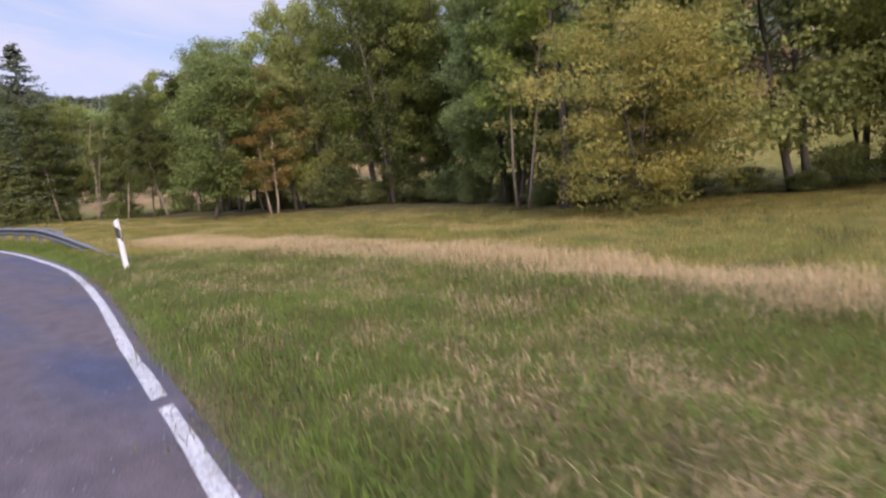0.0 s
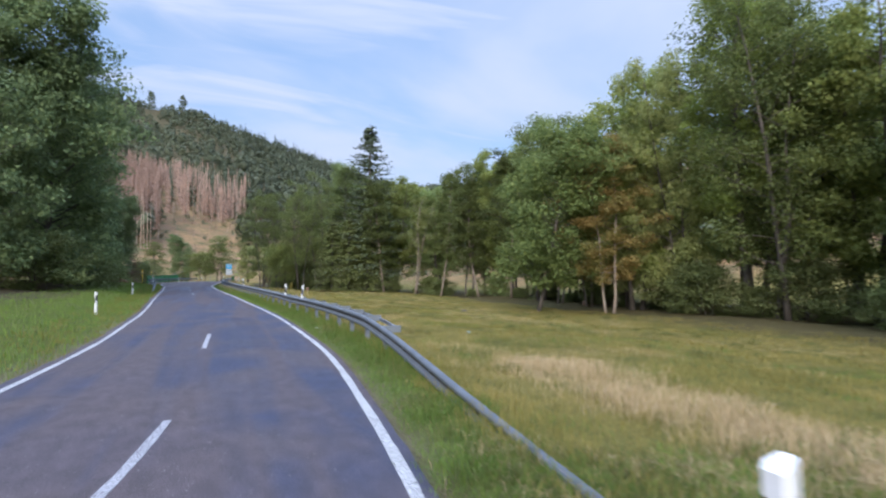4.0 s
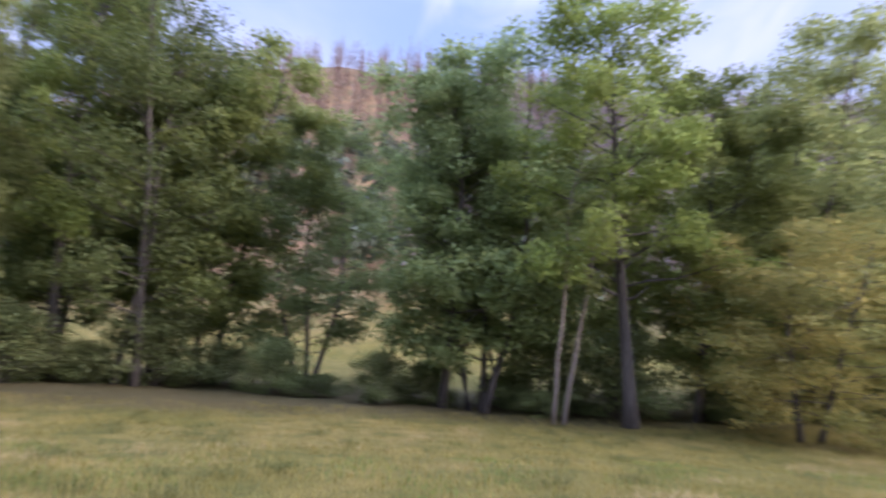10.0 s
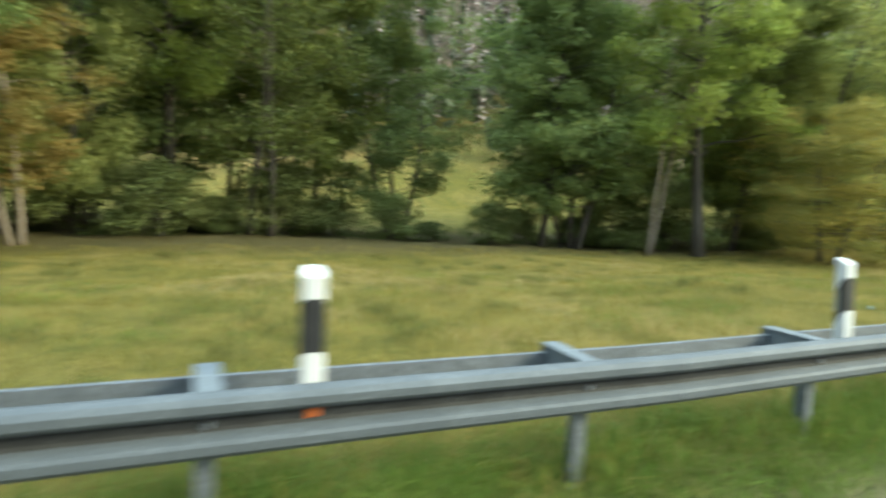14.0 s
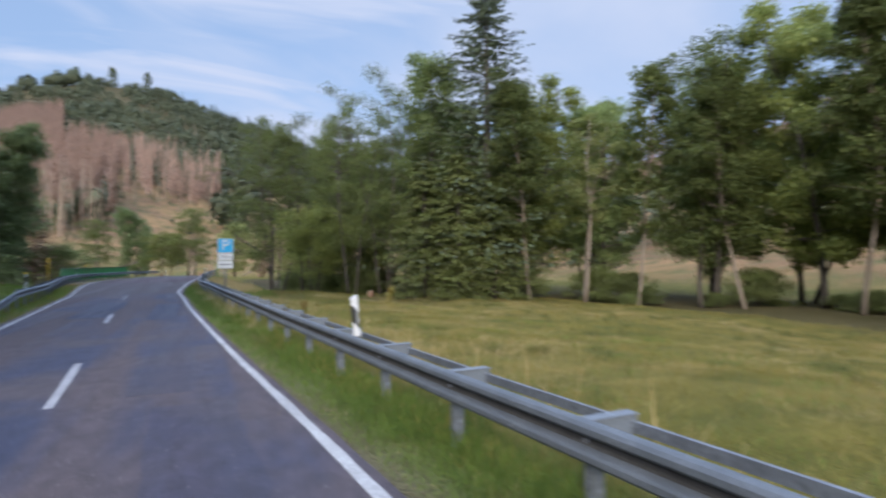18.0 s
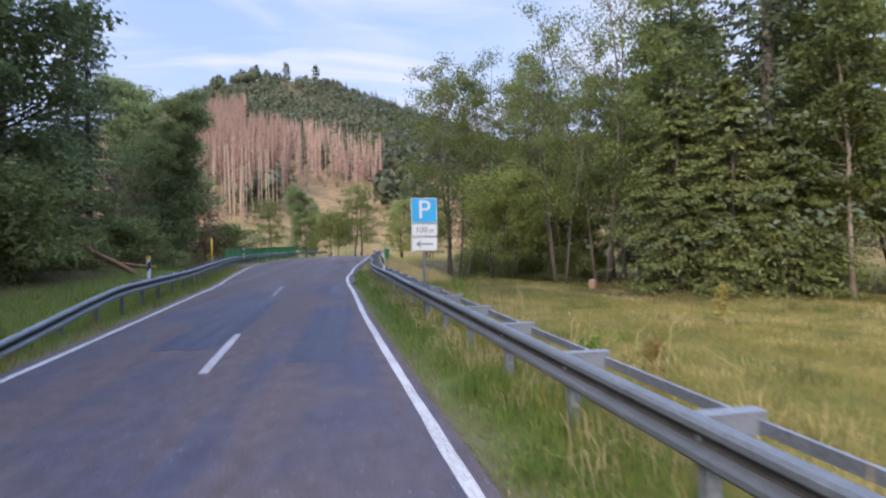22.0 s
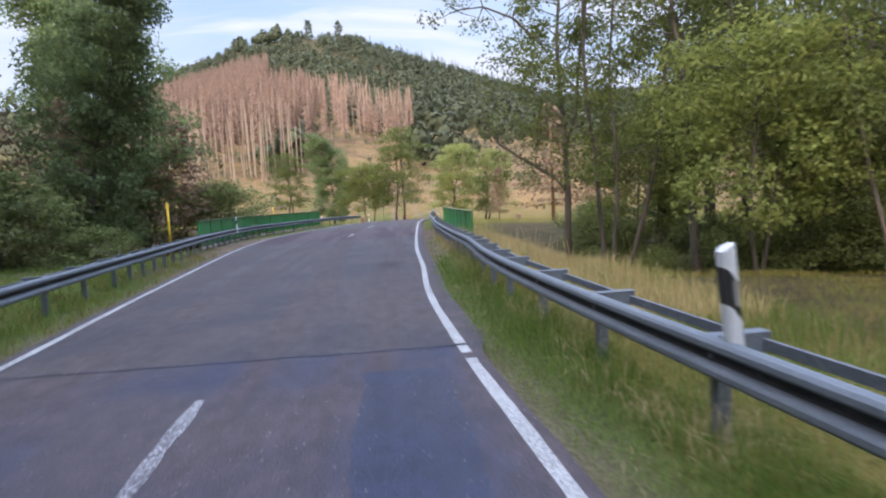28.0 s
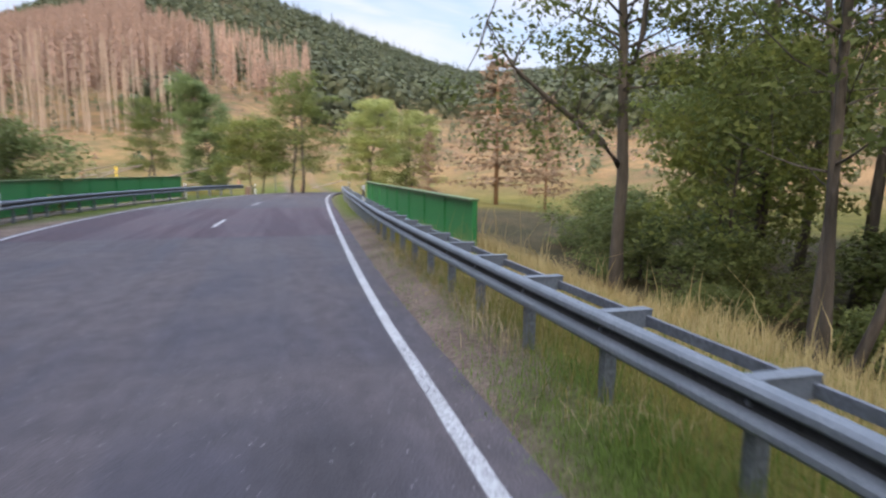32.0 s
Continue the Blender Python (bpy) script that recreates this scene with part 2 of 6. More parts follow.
M_STEEL_DARK = surface("darker_steel", (0.095, 0.11, 0.13), (0.14, 0.158, 0.182), 3.0, 45.0, 0.72, 0.25, 0.08, 0.82, depth=0.002)
M_STEEL_DULL = surface("weathered_zinc", (0.20, 0.22, 0.26), (0.28, 0.31, 0.36), 4.0, 30.0, 0.55, 0.6, 0.15, 0.7, depth=0.002)
M_GROOVE = surface("beam_groove", (0.035, 0.036, 0.038), (0.07, 0.072, 0.076), 4.0, 40.0, 0.85, 0.0, 0.2, 0.7, depth=0.002)
M_WHITE = surface("white_plastic", (0.64, 0.65, 0.67), (0.54, 0.55, 0.56), 4.0, 30.0, 0.45, 0.0, 0.03, 0.9)
M_BLACK = surface("black_plastic", (0.018, 0.018, 0.02), (0.03, 0.03, 0.032), 6.0, 40.0, 0.5, 0.0, 0.03, 0.8)
M_REFLECT = surface("reflector", (0.62, 0.64, 0.66), (0.5, 0.52, 0.55), 60.0, 200.0, 0.2, 0.6, 0.1, 0.8)


def worn_paint(name, c1, c2, wear):
    """Road paint, chipped so that asphalt shows through."""
    m, ns, ls, bs = node_mat(name)
    pos = ns.new("ShaderNodeNewGeometry").outputs["Position"]
    col = mixrgb(ns, ls, noise_fac(ns, ls, pos, 2.2), c1, c2)
    col = mixrgb(ns, ls, noise_fac(ns, ls, pos, 30.0, 0.35, 0.6, 3.0), tuple(v * 0.75 for v in c2), col)
    chips = ns.new("ShaderNodeMath")
    chips.operation = "MULTIPLY"
    ls.new(noise_fac(ns, ls, pos, 38.0, 0.57 - wear * 0.16, 0.66 - wear * 0.16, 4.0), chips.inputs[0])
    ls.new(noise_fac(ns, ls, pos, 0.7, 0.44 - wear * 0.3, 0.66 - wear * 0.3, 3.0), chips.inputs[1])
    ls.new(mixrgb(ns, ls, chips.outputs[0], col, (0.075, 0.07, 0.085)), bs.inputs["Base Color"])
    bs.inputs["Roughness"].default_value = 0.75
    return m


M_PAINT = worn_paint("road_paint", (0.43, 0.43, 0.44), (0.33, 0.33, 0.33), 0.3)
M_PAINT_CHIPPED = worn_paint("road_paint_chipped", (0.42, 0.42, 0.43), (0.34, 0.34, 0.35), 1.0)
M_PAINT_OLD = worn_paint("road_paint_old", (0.36, 0.36, 0.38), (0.28, 0.28, 0.30), 0.4)
M_GREEN = surface("green_paint", (0.02, 0.20, 0.055), (0.035, 0.25, 0.075), 1.2, 18.0, 0.5, 0.0, 0.1, 0.8)
M_GREEN_EDGE = surface("green_paint_worn", (0.10, 0.20, 0.08), (0.16, 0.18, 0.09), 3.0, 20.0, 0.6, 0.0, 0.2, 0.7)
M_BLUE = surface("blue_sign_face", (0.05, 0.41, 0.74), (0.06, 0.45, 0.77), 2.0, 40.0, 0.35, 0.0, 0.02, 0.93)
M_SIGNWHITE = surface("white_sign_face", (0.76, 0.77, 0.76), (0.70, 0.71, 0.70), 2.0, 30.0, 0.4, 0.0, 0.02, 0.93)
M_SIGNGREY = surface("sign_print", (0.16, 0.16, 0.17), (0.22, 0.22, 0.23), 8.0, 50.0, 0.5, 0.0, 0.02, 0.9)
M_YELLOW = surface("yellow_paint", (0.70, 0.46, 0.02), (0.62, 0.38, 0.02), 4.0, 30.0, 0.5, 0.0, 0.05, 0.85)
M_ORANGE = surface("orange_paint", (0.65, 0.16, 0.03), (0.55, 0.14, 0.04), 6.0, 30.0, 0.6, 0.0, 0.1, 0.8)
M_STONE = surface("pale_concrete", (0.36, 0.31, 0.27), (0.27, 0.23, 0.20), 1.0, 22.0, 0.95, 0.0, 0.6, 0.7, depth=0.02)
M_BLUEPLASTIC = surface("blue_plastic", (0.20, 0.36, 0.44), (0.26, 0.40, 0.48), 8.0, 30.0, 0.3)


def asphalt(name, c1, c2, c3, rough, smudge=None):
    """Asphalt with stone grain, long wheel bands, mottling and stains."""
    m, ns, ls, b = node_mat(name)
    pos = ns.new("ShaderNodeNewGeometry").outputs["Position"]
    bands = noise_fac(ns, ls, pos, 1.0, 0.44, 0.56, 3.0, (0.85, 0.045, 1.0))
    stains = noise_fac(ns, ls, pos, 0.45, 0.42, 0.62, 7.0)
    mott = noise_fac(ns, ls, pos, 5.0, 0.35, 0.7, 6.0, (1.0, 0.5, 1.0))
    col = mixrgb(ns, ls, bands, c1, c2)
    st = ns.new("ShaderNodeMath")
    st.operation = "MULTIPLY"
    st.inputs[1].default_value = 0.75
    ls.new(stains, st.inputs[0])
    col = mixrgb(ns, ls, st.outputs[0], col, c3)
    col = mixrgb(ns, ls, mott, mixrgb(ns, ls, 0.36, col, (0.02, 0.02, 0.022)), col)
    if smudge:
        sx, sy, rx, ry = smudge
        mp = ns.new("ShaderNodeMapping")
        mp.inputs["Location"].default_value = (-sx / rx, -sy / ry, 0)
        mp.inputs["Scale"].default_value = (1 / rx, 1 / ry, 0)
        ls.new(pos, mp.inputs["Vector"])
        ln = ns.new("ShaderNodeVectorMath")
        ln.operation = "LENGTH"
        ls.new(mp.outputs[0], ln.inputs[0])
        mr2 = ns.new("ShaderNodeMapRange")
        mr2.inputs["From Min"].default_value, mr2.inputs["From Max"].default_value = 0.3, 1.2
        mr2.inputs["To Min"].default_value, mr2.inputs["To Max"].default_value = 0.55, 0.0
        ls.new(ln.outputs["Value"], mr2.inputs["Value"])
        col = mixrgb(ns, ls, mr2.outputs[0], col, (0.03, 0.03, 0.035))
    grain = noise_fac(ns, ls, pos, 60.0, 0.36, 0.66, 2.0)
    col = mixrgb(ns, ls, grain, mixrgb(ns, ls, 0.55, col, (0.012, 0.012, 0.014)), col)
    specks = noise_fac(ns, ls, pos, 26.0, 0.72, 0.76, 1.0)
    col = mixrgb(ns, ls, specks, col, (0.24, 0.23, 0.23))
    ls.new(col, b.inputs["Base Color"])
    mr = ns.new("ShaderNodeMapRange")
    mr.inputs["To Min"].default_value, mr.inputs["To Max"].default_value = rough, rough - 0.17
    ls.new(bands, mr.inputs["Value"])
    ls.new(mr.outputs[0], b.inputs["Roughness"])
    b.inputs["Specular IOR Level"].default_value = 0.2
    bp = ns.new("ShaderNodeBump")
    bp.inputs["Strength"].default_value, bp.inputs["Distance"].default_value = 0.5, 0.008
    ls.new(grain, bp.inputs["Height"])
    ls.new(bp.outputs[0], b.inputs["Normal"])
    return m


M_ROAD_OLD = asphalt("asphalt_old", (0.112, 0.092, 0.105), (0.057, 0.063, 0.111), (0.122, 0.096, 0.099), 0.8)
M_ROAD_NEW = asphalt("asphalt_new", (0.110, 0.095, 0.103), (0.077, 0.070, 0.086), (0.127, 0.106, 0.109), 0.82, (-0.5, 53.5, 0.5, 1.1))
M_ROAD_RED = asphalt("asphalt_red", (0.096, 0.064, 0.077), (0.109, 0.072, 0.085), (0.087, 0.064, 0.079), 0.8)
M_ROAD_FAINT = asphalt("asphalt_faint", (0.073, 0.068, 0.101), (0.057, 0.062, 0.106), (0.095, 0.081, 0.095), 0.76)
M_ROAD_PATCH = asphalt("asphalt_patch", (0.054, 0.064, 0.112), (0.048, 0.058, 0.106), (0.066, 0.068, 0.1), 0.72)


def ground_mat():
    m, ns, ls, b = node_mat("ground_cover")
    pos = ns.new("ShaderNodeNewGeometry").outputs["Position"]

    def attr(n):
        a = ns.new("ShaderNodeAttribute")
        a.attribute_name = n
        return a.outputs["Fac"]

    big = noise_fac(ns, ls, pos, 0.16, 0.38, 0.64, 4.0)
    mid = noise_fac(ns, ls, pos, 0.9, 0.36, 0.66, 5.0)
    fine = noise_fac(ns, ls, pos, 16.0, 0.3, 0.7, 3.0)
    meadow = mixrgb(ns, ls, big, (0.175, 0.152, 0.034), (0.265, 0.205, 0.066))
    meadow = mixrgb(ns, ls, mid, meadow, (0.115, 0.115, 0.028))
    verge = mixrgb(ns, ls, mid, (0.08, 0.122, 0.023), (0.13, 0.144, 0.04))
    soil = mixrgb(ns, ls, mid, (0.25, 0.185, 0.15), (0.15, 0.112, 0.088))
    # woodland floor colour, darkened to carry the shade under trees and scrub
    shaded_floor = mixrgb(ns, ls, mid, (0.055, 0.052, 0.028), (0.11, 0.085, 0.048))
    cut = mixrgb(ns, ls, noise_fac(ns, ls, pos, 0.06, 0.36, 0.64, 6.0), (0.33, 0.205, 0.10), (0.20, 0.125, 0.075))
    cut = mixrgb(ns, ls, noise_fac(ns, ls, pos, 0.25, 0.45, 0.7, 6.0), cut, (0.11, 0.115, 0.05))
    col = mixrgb(ns, ls, attr("verge"), meadow, verge)
    col = mixrgb(ns, ls, attr("soil"), col, soil)
    col = mixrgb(ns, ls, attr("shaded_floor"), col, shaded_floor)
    col = mixrgb(ns, ls, attr("cut"), col, cut)
    col = mixrgb(ns, ls, fine, mixrgb(ns, ls, 0.45, col, (0.02, 0.02, 0.01)), col)
    ls.new(col, b.inputs["Base Color"])
    b.inputs["Roughness"].default_value = 0.95
    b.inputs["Specular IOR Level"].default_value = 0.1
    bp = ns.new("ShaderNodeBump")
    bp.inputs["Strength"].default_value, bp.inputs["Distance"].default_value = 0.9, 0.06
    ls.new(fine, bp.inputs["Height"])
    ls.new(bp.outputs[0], b.inputs["Normal"])
    return m


M_GROUND = ground_mat()


# ---- builders ----
def mesh_of(name, verts, faces, mats, smooth=False):
    me = bpy.data.meshes.new(name)
    me.from_pydata([tuple(v) for v in verts], [], [tuple(f) for f in faces])
    for m in mats if isinstance(mats, (list, tuple)) else [mats]:
        me.materials.append(m)
    if smooth:
        me.polygons.foreach_set("use_smooth", [True] * len(me.polygons))
    me.update()
    return me


def quads_mesh(name, pts, mat):
    """pts: array (n, 4, 3); every quad is an island of its own."""
    pts = np.asarray(pts, np.float32)
    n, k = pts.shape[:2]
    me = bpy.data.meshes.new(name)
    me.vertices.add(n * k)
    me.vertices.foreach_set("co", pts.reshape(-1))
    me.loops.add(n * k)
    me.loops.foreach_set("vertex_index", np.arange(n * k, dtype=np.int32))
    me.polygons.add(n)
    me.polygons.foreach_set("loop_start", np.arange(0, n * k, k, dtype=np.int32))
    me.materials.append(mat)
    me.update(calc_edges=True)
    return me


def thing(name, label, category, group="", kind="", at=None):
    ob = new(name)
    tagged(ob, label, category, group, kind)
    if at is not None:
        ob.matrix_basis = at
    return ob


def part(name, me, parent, label="", m=None):
    ob = new(name, me)
    ob.parent = parent
    if m is not None:
        ob.matrix_basis = m
    if label:
        tagged(ob, label)
    return ob


def box_mesh(name, sx, sy, sz, mat, bevel=0.0, z0=0.0):
    """A box centred in x and y that stands on z0."""
    bm = bmesh.new()
    bmesh.ops.create_cube(bm, size=1.0)
    bmesh.ops.scale(bm, vec=(sx, sy, sz), verts=bm.verts)
    bmesh.ops.translate(bm, vec=(0, 0, sz / 2 + z0), verts=bm.verts)
    if bevel:
        bmesh.ops.bevel(bm, geom=bm.edges[:], offset=bevel, segments=2, affect="EDGES")
    me = bpy.data.meshes.new(name)
    bm.to_mesh(me)
    bm.free()
    me.materials.append(mat)
    return me


def tube_data(path, radii, sides=6, cap=True):
    """Verts and faces of a tapering tube along a path."""
    path = [Vector(p) for p in path]
    vs, fs = [], []
    for i, p in enumerate(path):
        d = (path[min(i + 1, len(path) - 1)] - path[max(i - 1, 0)]).normalized()
        a = d.orthogonal().normalized() if abs(d.z) < 0.95 else Vector((1, 0, 0)).cross(d).normalized()
        b = d.cross(a)
        for s in range(sides):
            t = 2 * math.pi * s / sides
            vs.append(p + (a * math.cos(t) + b * math.sin(t)) * radii[i])
    for i in range(len(path) - 1):
        for s in range(sides):
            t = (s + 1) % sides
            fs.append((i * sides + s, i * sides + t, (i + 1) * sides + t, (i + 1) * sides + s))
    if cap:
        fs.append(tuple(reversed(range(sides))))
        fs.append(tuple(range((len(path) - 1) * sides, len(path) * sides)))
    return vs, fs


def join_data(items):
    vs, fs = [], []
    for v, f in items:
        o = len(vs)
        vs += list(v)
        fs += [tuple(i + o for i in q) for q in f]
    return vs, fs


def sweep(name, line, profile, mat, closed=False):
    """A profile of (side, height) swept along a line of (x, y, z); side is to the right of the way."""
    vs, fs = [], []
    n = len(profile)
    for i, p in enumerate(line):
        a, b = Vector(line[max(i - 1, 0)]), Vector(line[min(i + 1, len(line) - 1)])
        d = (b - a).normalized()
        r = Vector((d.y, -d.x, 0)).normalized()
        for s, h in profile:
            vs.append(Vector(p) + r * s + Vector((0, 0, h)))
    m = n if closed else n - 1
    for i in range(len(line) - 1):
        for k in range(m):
            k2 = (k + 1) % n
            fs.append((i * n + k, i * n + k2, (i + 1) * n + k2, (i + 1) * n + k))
    if closed:
        fs += [tuple(range(n)), tuple(range((len(line) - 1) * n, len(line) * n))]
    return mesh_of(name, vs, fs, mat)


# ---- plan ----
def curve(points):
    ys, xs = np.array([p[0] for p in points], float), np.array([p[1] for p in points], float)
    grad = np.gradient(xs, ys)

    def at(y):
        y = np.clip(np.asarray(y, float), ys[0], ys[-1])
        i = np.clip(np.searchsorted(ys, y) - 1, 0, len(ys) - 2)
        h = ys[i + 1] - ys[i]
        t = (y - ys[i]) / h
        return ((2 * t**3 - 3 * t**2 + 1) * xs[i] + (t**3 - 2 * t**2 + t) * h * grad[i] + (3 * t**2 - 2 * t**3) * xs[i + 1] + (t**3 - t**2) * h * grad[i + 1])

    return at


right_line = curve([(-78, -24.03), (-72, -15.53), (-66, -9.23), (-60, -4.83), (-55, -2.23), (-51.5, -0.85), (-48, 0.05), (-45, 0.74), (-41, 1.71), (-36, 2.69), (-31, 3.26), (-26, 3.63), (-21, 3.68), (-16, 3.63), (-10, 3.40), (-3, 2.99), (4, 2.57), (10, 2.24), (17, 1.73), (24, 1.28), (32, 0.82), (38, 0.57), (44, 0.27), (48, 0.21), (52, 0.37), (58, 0.51), (65, 0.83), (73, 1.28), (81, 1.75), (90, 2.44), (100, 3.74), (112, 6.09)])
left_line = curve([(-78, -31.00), (-72, -22.50), (-66, -15.80), (-60, -10.90), (-55, -8.00), (-51.5, -6.40), (-48, -5.40), (-45, -4.60), (-41, -3.70), (-36, -2.75), (-31, -2.05), (-26, -1.75), (-21, -1.65), (-16, -1.78), (-10, -1.96), (-3, -2.37), (4, -2.84), (10, -3.22), (17, -3.63), (24, -4.00), (32, -4.52), (38, -4.94), (44, -5.36), (48, -5.84), (52, -6.28), (58, -6.90), (65, -7.52), (73, -7.63), (81, -6.75), (90, -4.71), (100, -1.96), (112, 1.09)])
centre_line = curve([(y, float(right_line(y)) * (0.5 + s) + float(left_line(y)) * (0.5 - s)) for y, s in ((-78, 0), (-34, 0.02), (-22, 0), (15, 0), (28, -0.006), (40, 0), (56, 0.03), (72, 0.06), (82, 0.04), (100, 0), (112, 0))])
SKYLINE = [(-180, 5), (-150, 5), (-120, 7), (-90, 8), (-60, 8), (-35, 8), (-23, 8.8), (-19, 10.5), (-15.8, 12.2), (-12, 13.9), (-8, 14.9), (-5, 14.75), (-2, 14.6), (1, 13.6), (3, 13.0), (6, 12.0), (9, 11.0), (11, 10.3), (13, 9.5), (17, 8.4), (23, 8.4), (40, 9), (60, 13), (74, 20.5), (82, 24.2), (92, 25.6), (102, 25.2), (120, 21.5), (138, 18.3), (148, 16.0), (158, 12.4), (168, 8.2), (172, 5.2), (180, 5)]
SKY_AZ, SKY_EL = np.array([p[0] for p in SKYLINE], float), np.array([p[1] for p in SKYLINE], float)


def smooth(a, b, x):
    t = np.clip((np.asarray(x, float) - a) / (b - a), 0, 1)
    return t * t * (3 - 2 * t)


def ripple(x, y, s, seed=0.0):
    return np.sin(x * s + 1.3 * np.sin(y * s * 0.7 + seed)) * np.cos(y * s * 0.9 + 1.7 * np.sin(x * s * 0.6 + seed * 2))


def hill_range(az):
    """How far off the foot and the crest of the hills stand, by azimuth."""
    crest = np.interp(az, [-180, -60, -25, -15, 12, 32, 60, 100, 140, 170, 180], [420, 420, 800, 950, 950, 560, 400, 360, 380, 420, 420])
    foot = np.interp(az, [-180, -60, -25, 0, 12, 24, 50, 90, 130, 160, 180], [150, 90, 150, 170, 150, 120, 85, 80, 95, 190, 170])
    return foot, crest


def ground_z(x, y):
    x, y = np.asarray(x, float), np.asarray(y, float)
    r, l = right_line(y), left_line(y)
    u, v = x - r, l - x
    z = np.full(np.broadcast(x, y).shape, -0.045)
    z = z + 0.03 * smooth(0.6, 1.0, u) - 0.08 * smooth(1.1, 1.8, u) - 0.25 * smooth(1.5, 4.0, u) - 1.1 * smooth(4.0, 24.0, u) * smooth(-75, -30, y)
    z = z + 0.06 * ripple(x, y, 0.9) * smooth(1.5, 4, u) + 0.10 * ripple(x, y, 0.22, 2.0) * smooth(3, 9, u)
    z = z + 0.35 * smooth(12, 18, u) * smooth(19, 26, y) * (1 - smooth(24, 30, u)) * smooth(60, 44, y)
    z = z - 1.3 * smooth(3.0, 7.5, u) * smooth(50, 57, y) * (1 - smooth(68, 80, y)) * (1 - smooth(12, 18, u))
    z = z + 0.55 * smooth(0.6, 5.0, v) * (1 - smooth(50, 60, y)) + 0.5 * smooth(5, 14, v)
    z = z + 0.05 * ripple(x, y, 0.8, 1.0) * smooth(1.2, 3, v)
    z = z - 0.9 * smooth(2.5, 6, v) * smooth(58, 64, y) * (1 - smooth(76, 84, y))
    d, az = np.hypot(x, y), np.degrees(np.arctan2(x, y))
    foot, crest = hill_range(az)
    top = crest * np.tan(np.radians(np.interp(az, SKY_AZ, SKY_EL)))
    t = (d - foot) / (crest - foot)
    hill = top * np.where(t < 0, 0, np.where(t < 1, t * (0.72 + 0.28 * t), 1 - 0.25 * (t - 1)))
    hill = hill * (1 + 0.05 * ripple(x, y, 0.02, 3.0) * np.clip(t, 0, 1) * (t < 0.8))
    return z + np.maximum(hill, 0) - 1.0 * smooth(92, 125, y) * (t < 0.3) * smooth(30, 10, np.abs(u))


def gz(x, y):
    return float(ground_z(x, y))


def spaced(parts):
    out = []
    for a, b, s in parts:
        out += list(np.arange(a, b, s))
    return np.array(out + [parts[-1][1]])


# ---- ground, one sheet to the horizon ----
us = spaced([(-1300, -400, 100), (-400, -100, 22), (-100, -30, 6), (-30, -12, 1.5), (-12, 8, 0.4), (8, 36, 1.0), (36, 100, 4), (100, 420, 15), (420, 1300, 80)])
vs_ = spaced([(-1300, -400, 100), (-400, -130, 22), (-130, -80, 4), (-80, -54, 1.2), (-54, 66, 0.6), (66, 120, 1.5), (120, 260, 8), (260, 1120, 18), (1120, 1700, 100)])
gu, gv = np.meshgrid(us, vs_)
keep = smooth(420, 120, np.abs(gv)) * smooth(300, 60, np.abs(gu))
gx = gu + right_line(gv) * np.where(np.abs(gu) < 12, 1, keep)
hz = ground_z(gx, gv)
ru, rv = gx - right_line(gv), left_line(gv) - gx
on_road = (ru < 0.75) & (rv < 0.5) & (gv > -80) & (gv < 114)
hz = np.where(on_road, np.minimum(hz, -0.12), hz)
nrow, ncol = gx.shape
idx = np.arange(nrow * ncol).reshape(nrow, ncol)
gf = np.stack([idx[:-1, :-1], idx[:-1, 1:], idx[1:, 1:], idx[1:, :-1]], -1).reshape(-1, 4)
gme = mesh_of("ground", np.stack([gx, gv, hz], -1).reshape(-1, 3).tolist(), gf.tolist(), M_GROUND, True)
gd, gaz = np.hypot(gx, gv), np.degrees(np.arctan2(gx, gv))
gfoot, gcrest = hill_range(gaz)
gt = (gd - gfoot) / (gcrest - gfoot)
zones = {
    "verge": np.clip(smooth(2.2, 0.8, ru) * (ru > 0) + smooth(9.0, 1.0, rv) * (rv > 0), 0, 1),
    "soil": np.clip(smooth(0.9, 0.45, ru) * (ru > -1) * 0.55 + smooth(1.0, 0.35, rv) * (rv > -1) * 0.7 + smooth(52, 56, gv) * smooth(76, 70, gv) * smooth(1.7, 1.2, np.abs(ru)) + smooth(52, 56, gv) * smooth(2.2, 1.4, np.abs(rv)) * smooth(78, 70, gv), 0, 1),
    # wood floor under trees; on the left bank its dark colour is painted tree shade
    "shaded_floor": np.clip(smooth(26, 30, gx) * smooth(46, 40, gx) * smooth(-48, -38, gv) * smooth(75, 50, gv) * 0.75 + smooth(36, 44, gv) * smooth(92, 82, gv) * smooth(4.0, 6.5, ru) * smooth(30, 24, gx) + smooth(3.2, 5.5, rv) * smooth(86, 76, gv) * smooth(-25, -5, gv) * smooth(40, 20, rv) + np.where((gaz > -30) & (gaz < 26), smooth(0.24, 0.36, gt), smooth(0.5, 0.7, gt)) * (gt > 0) * 0.9 + smooth(110, 130, gaz) * smooth(0.02, 0.1, gt), 0, 1),
    "cut": np.clip(smooth(-0.05, 0.05, gt) * smooth(-35, -25, gaz) * smooth(75, 60, gaz) * np.where((gaz > -30) & (gaz < 26), smooth(0.34, 0.22, gt), 1) + smooth(0.0, 0.1, gt) * smooth(60, 75, gaz) * smooth(112, 100, gaz), 0, 1) * smooth(1.15, 0.9, gt),
}
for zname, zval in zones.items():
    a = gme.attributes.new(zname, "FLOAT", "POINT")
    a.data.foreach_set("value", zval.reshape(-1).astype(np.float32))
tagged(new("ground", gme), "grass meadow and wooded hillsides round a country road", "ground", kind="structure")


# ---- road ----
def road_z(y):
    return -0.55 * float(smooth(86, 118, y)) * (y - 86) / 32 if y > 86 else 0.0


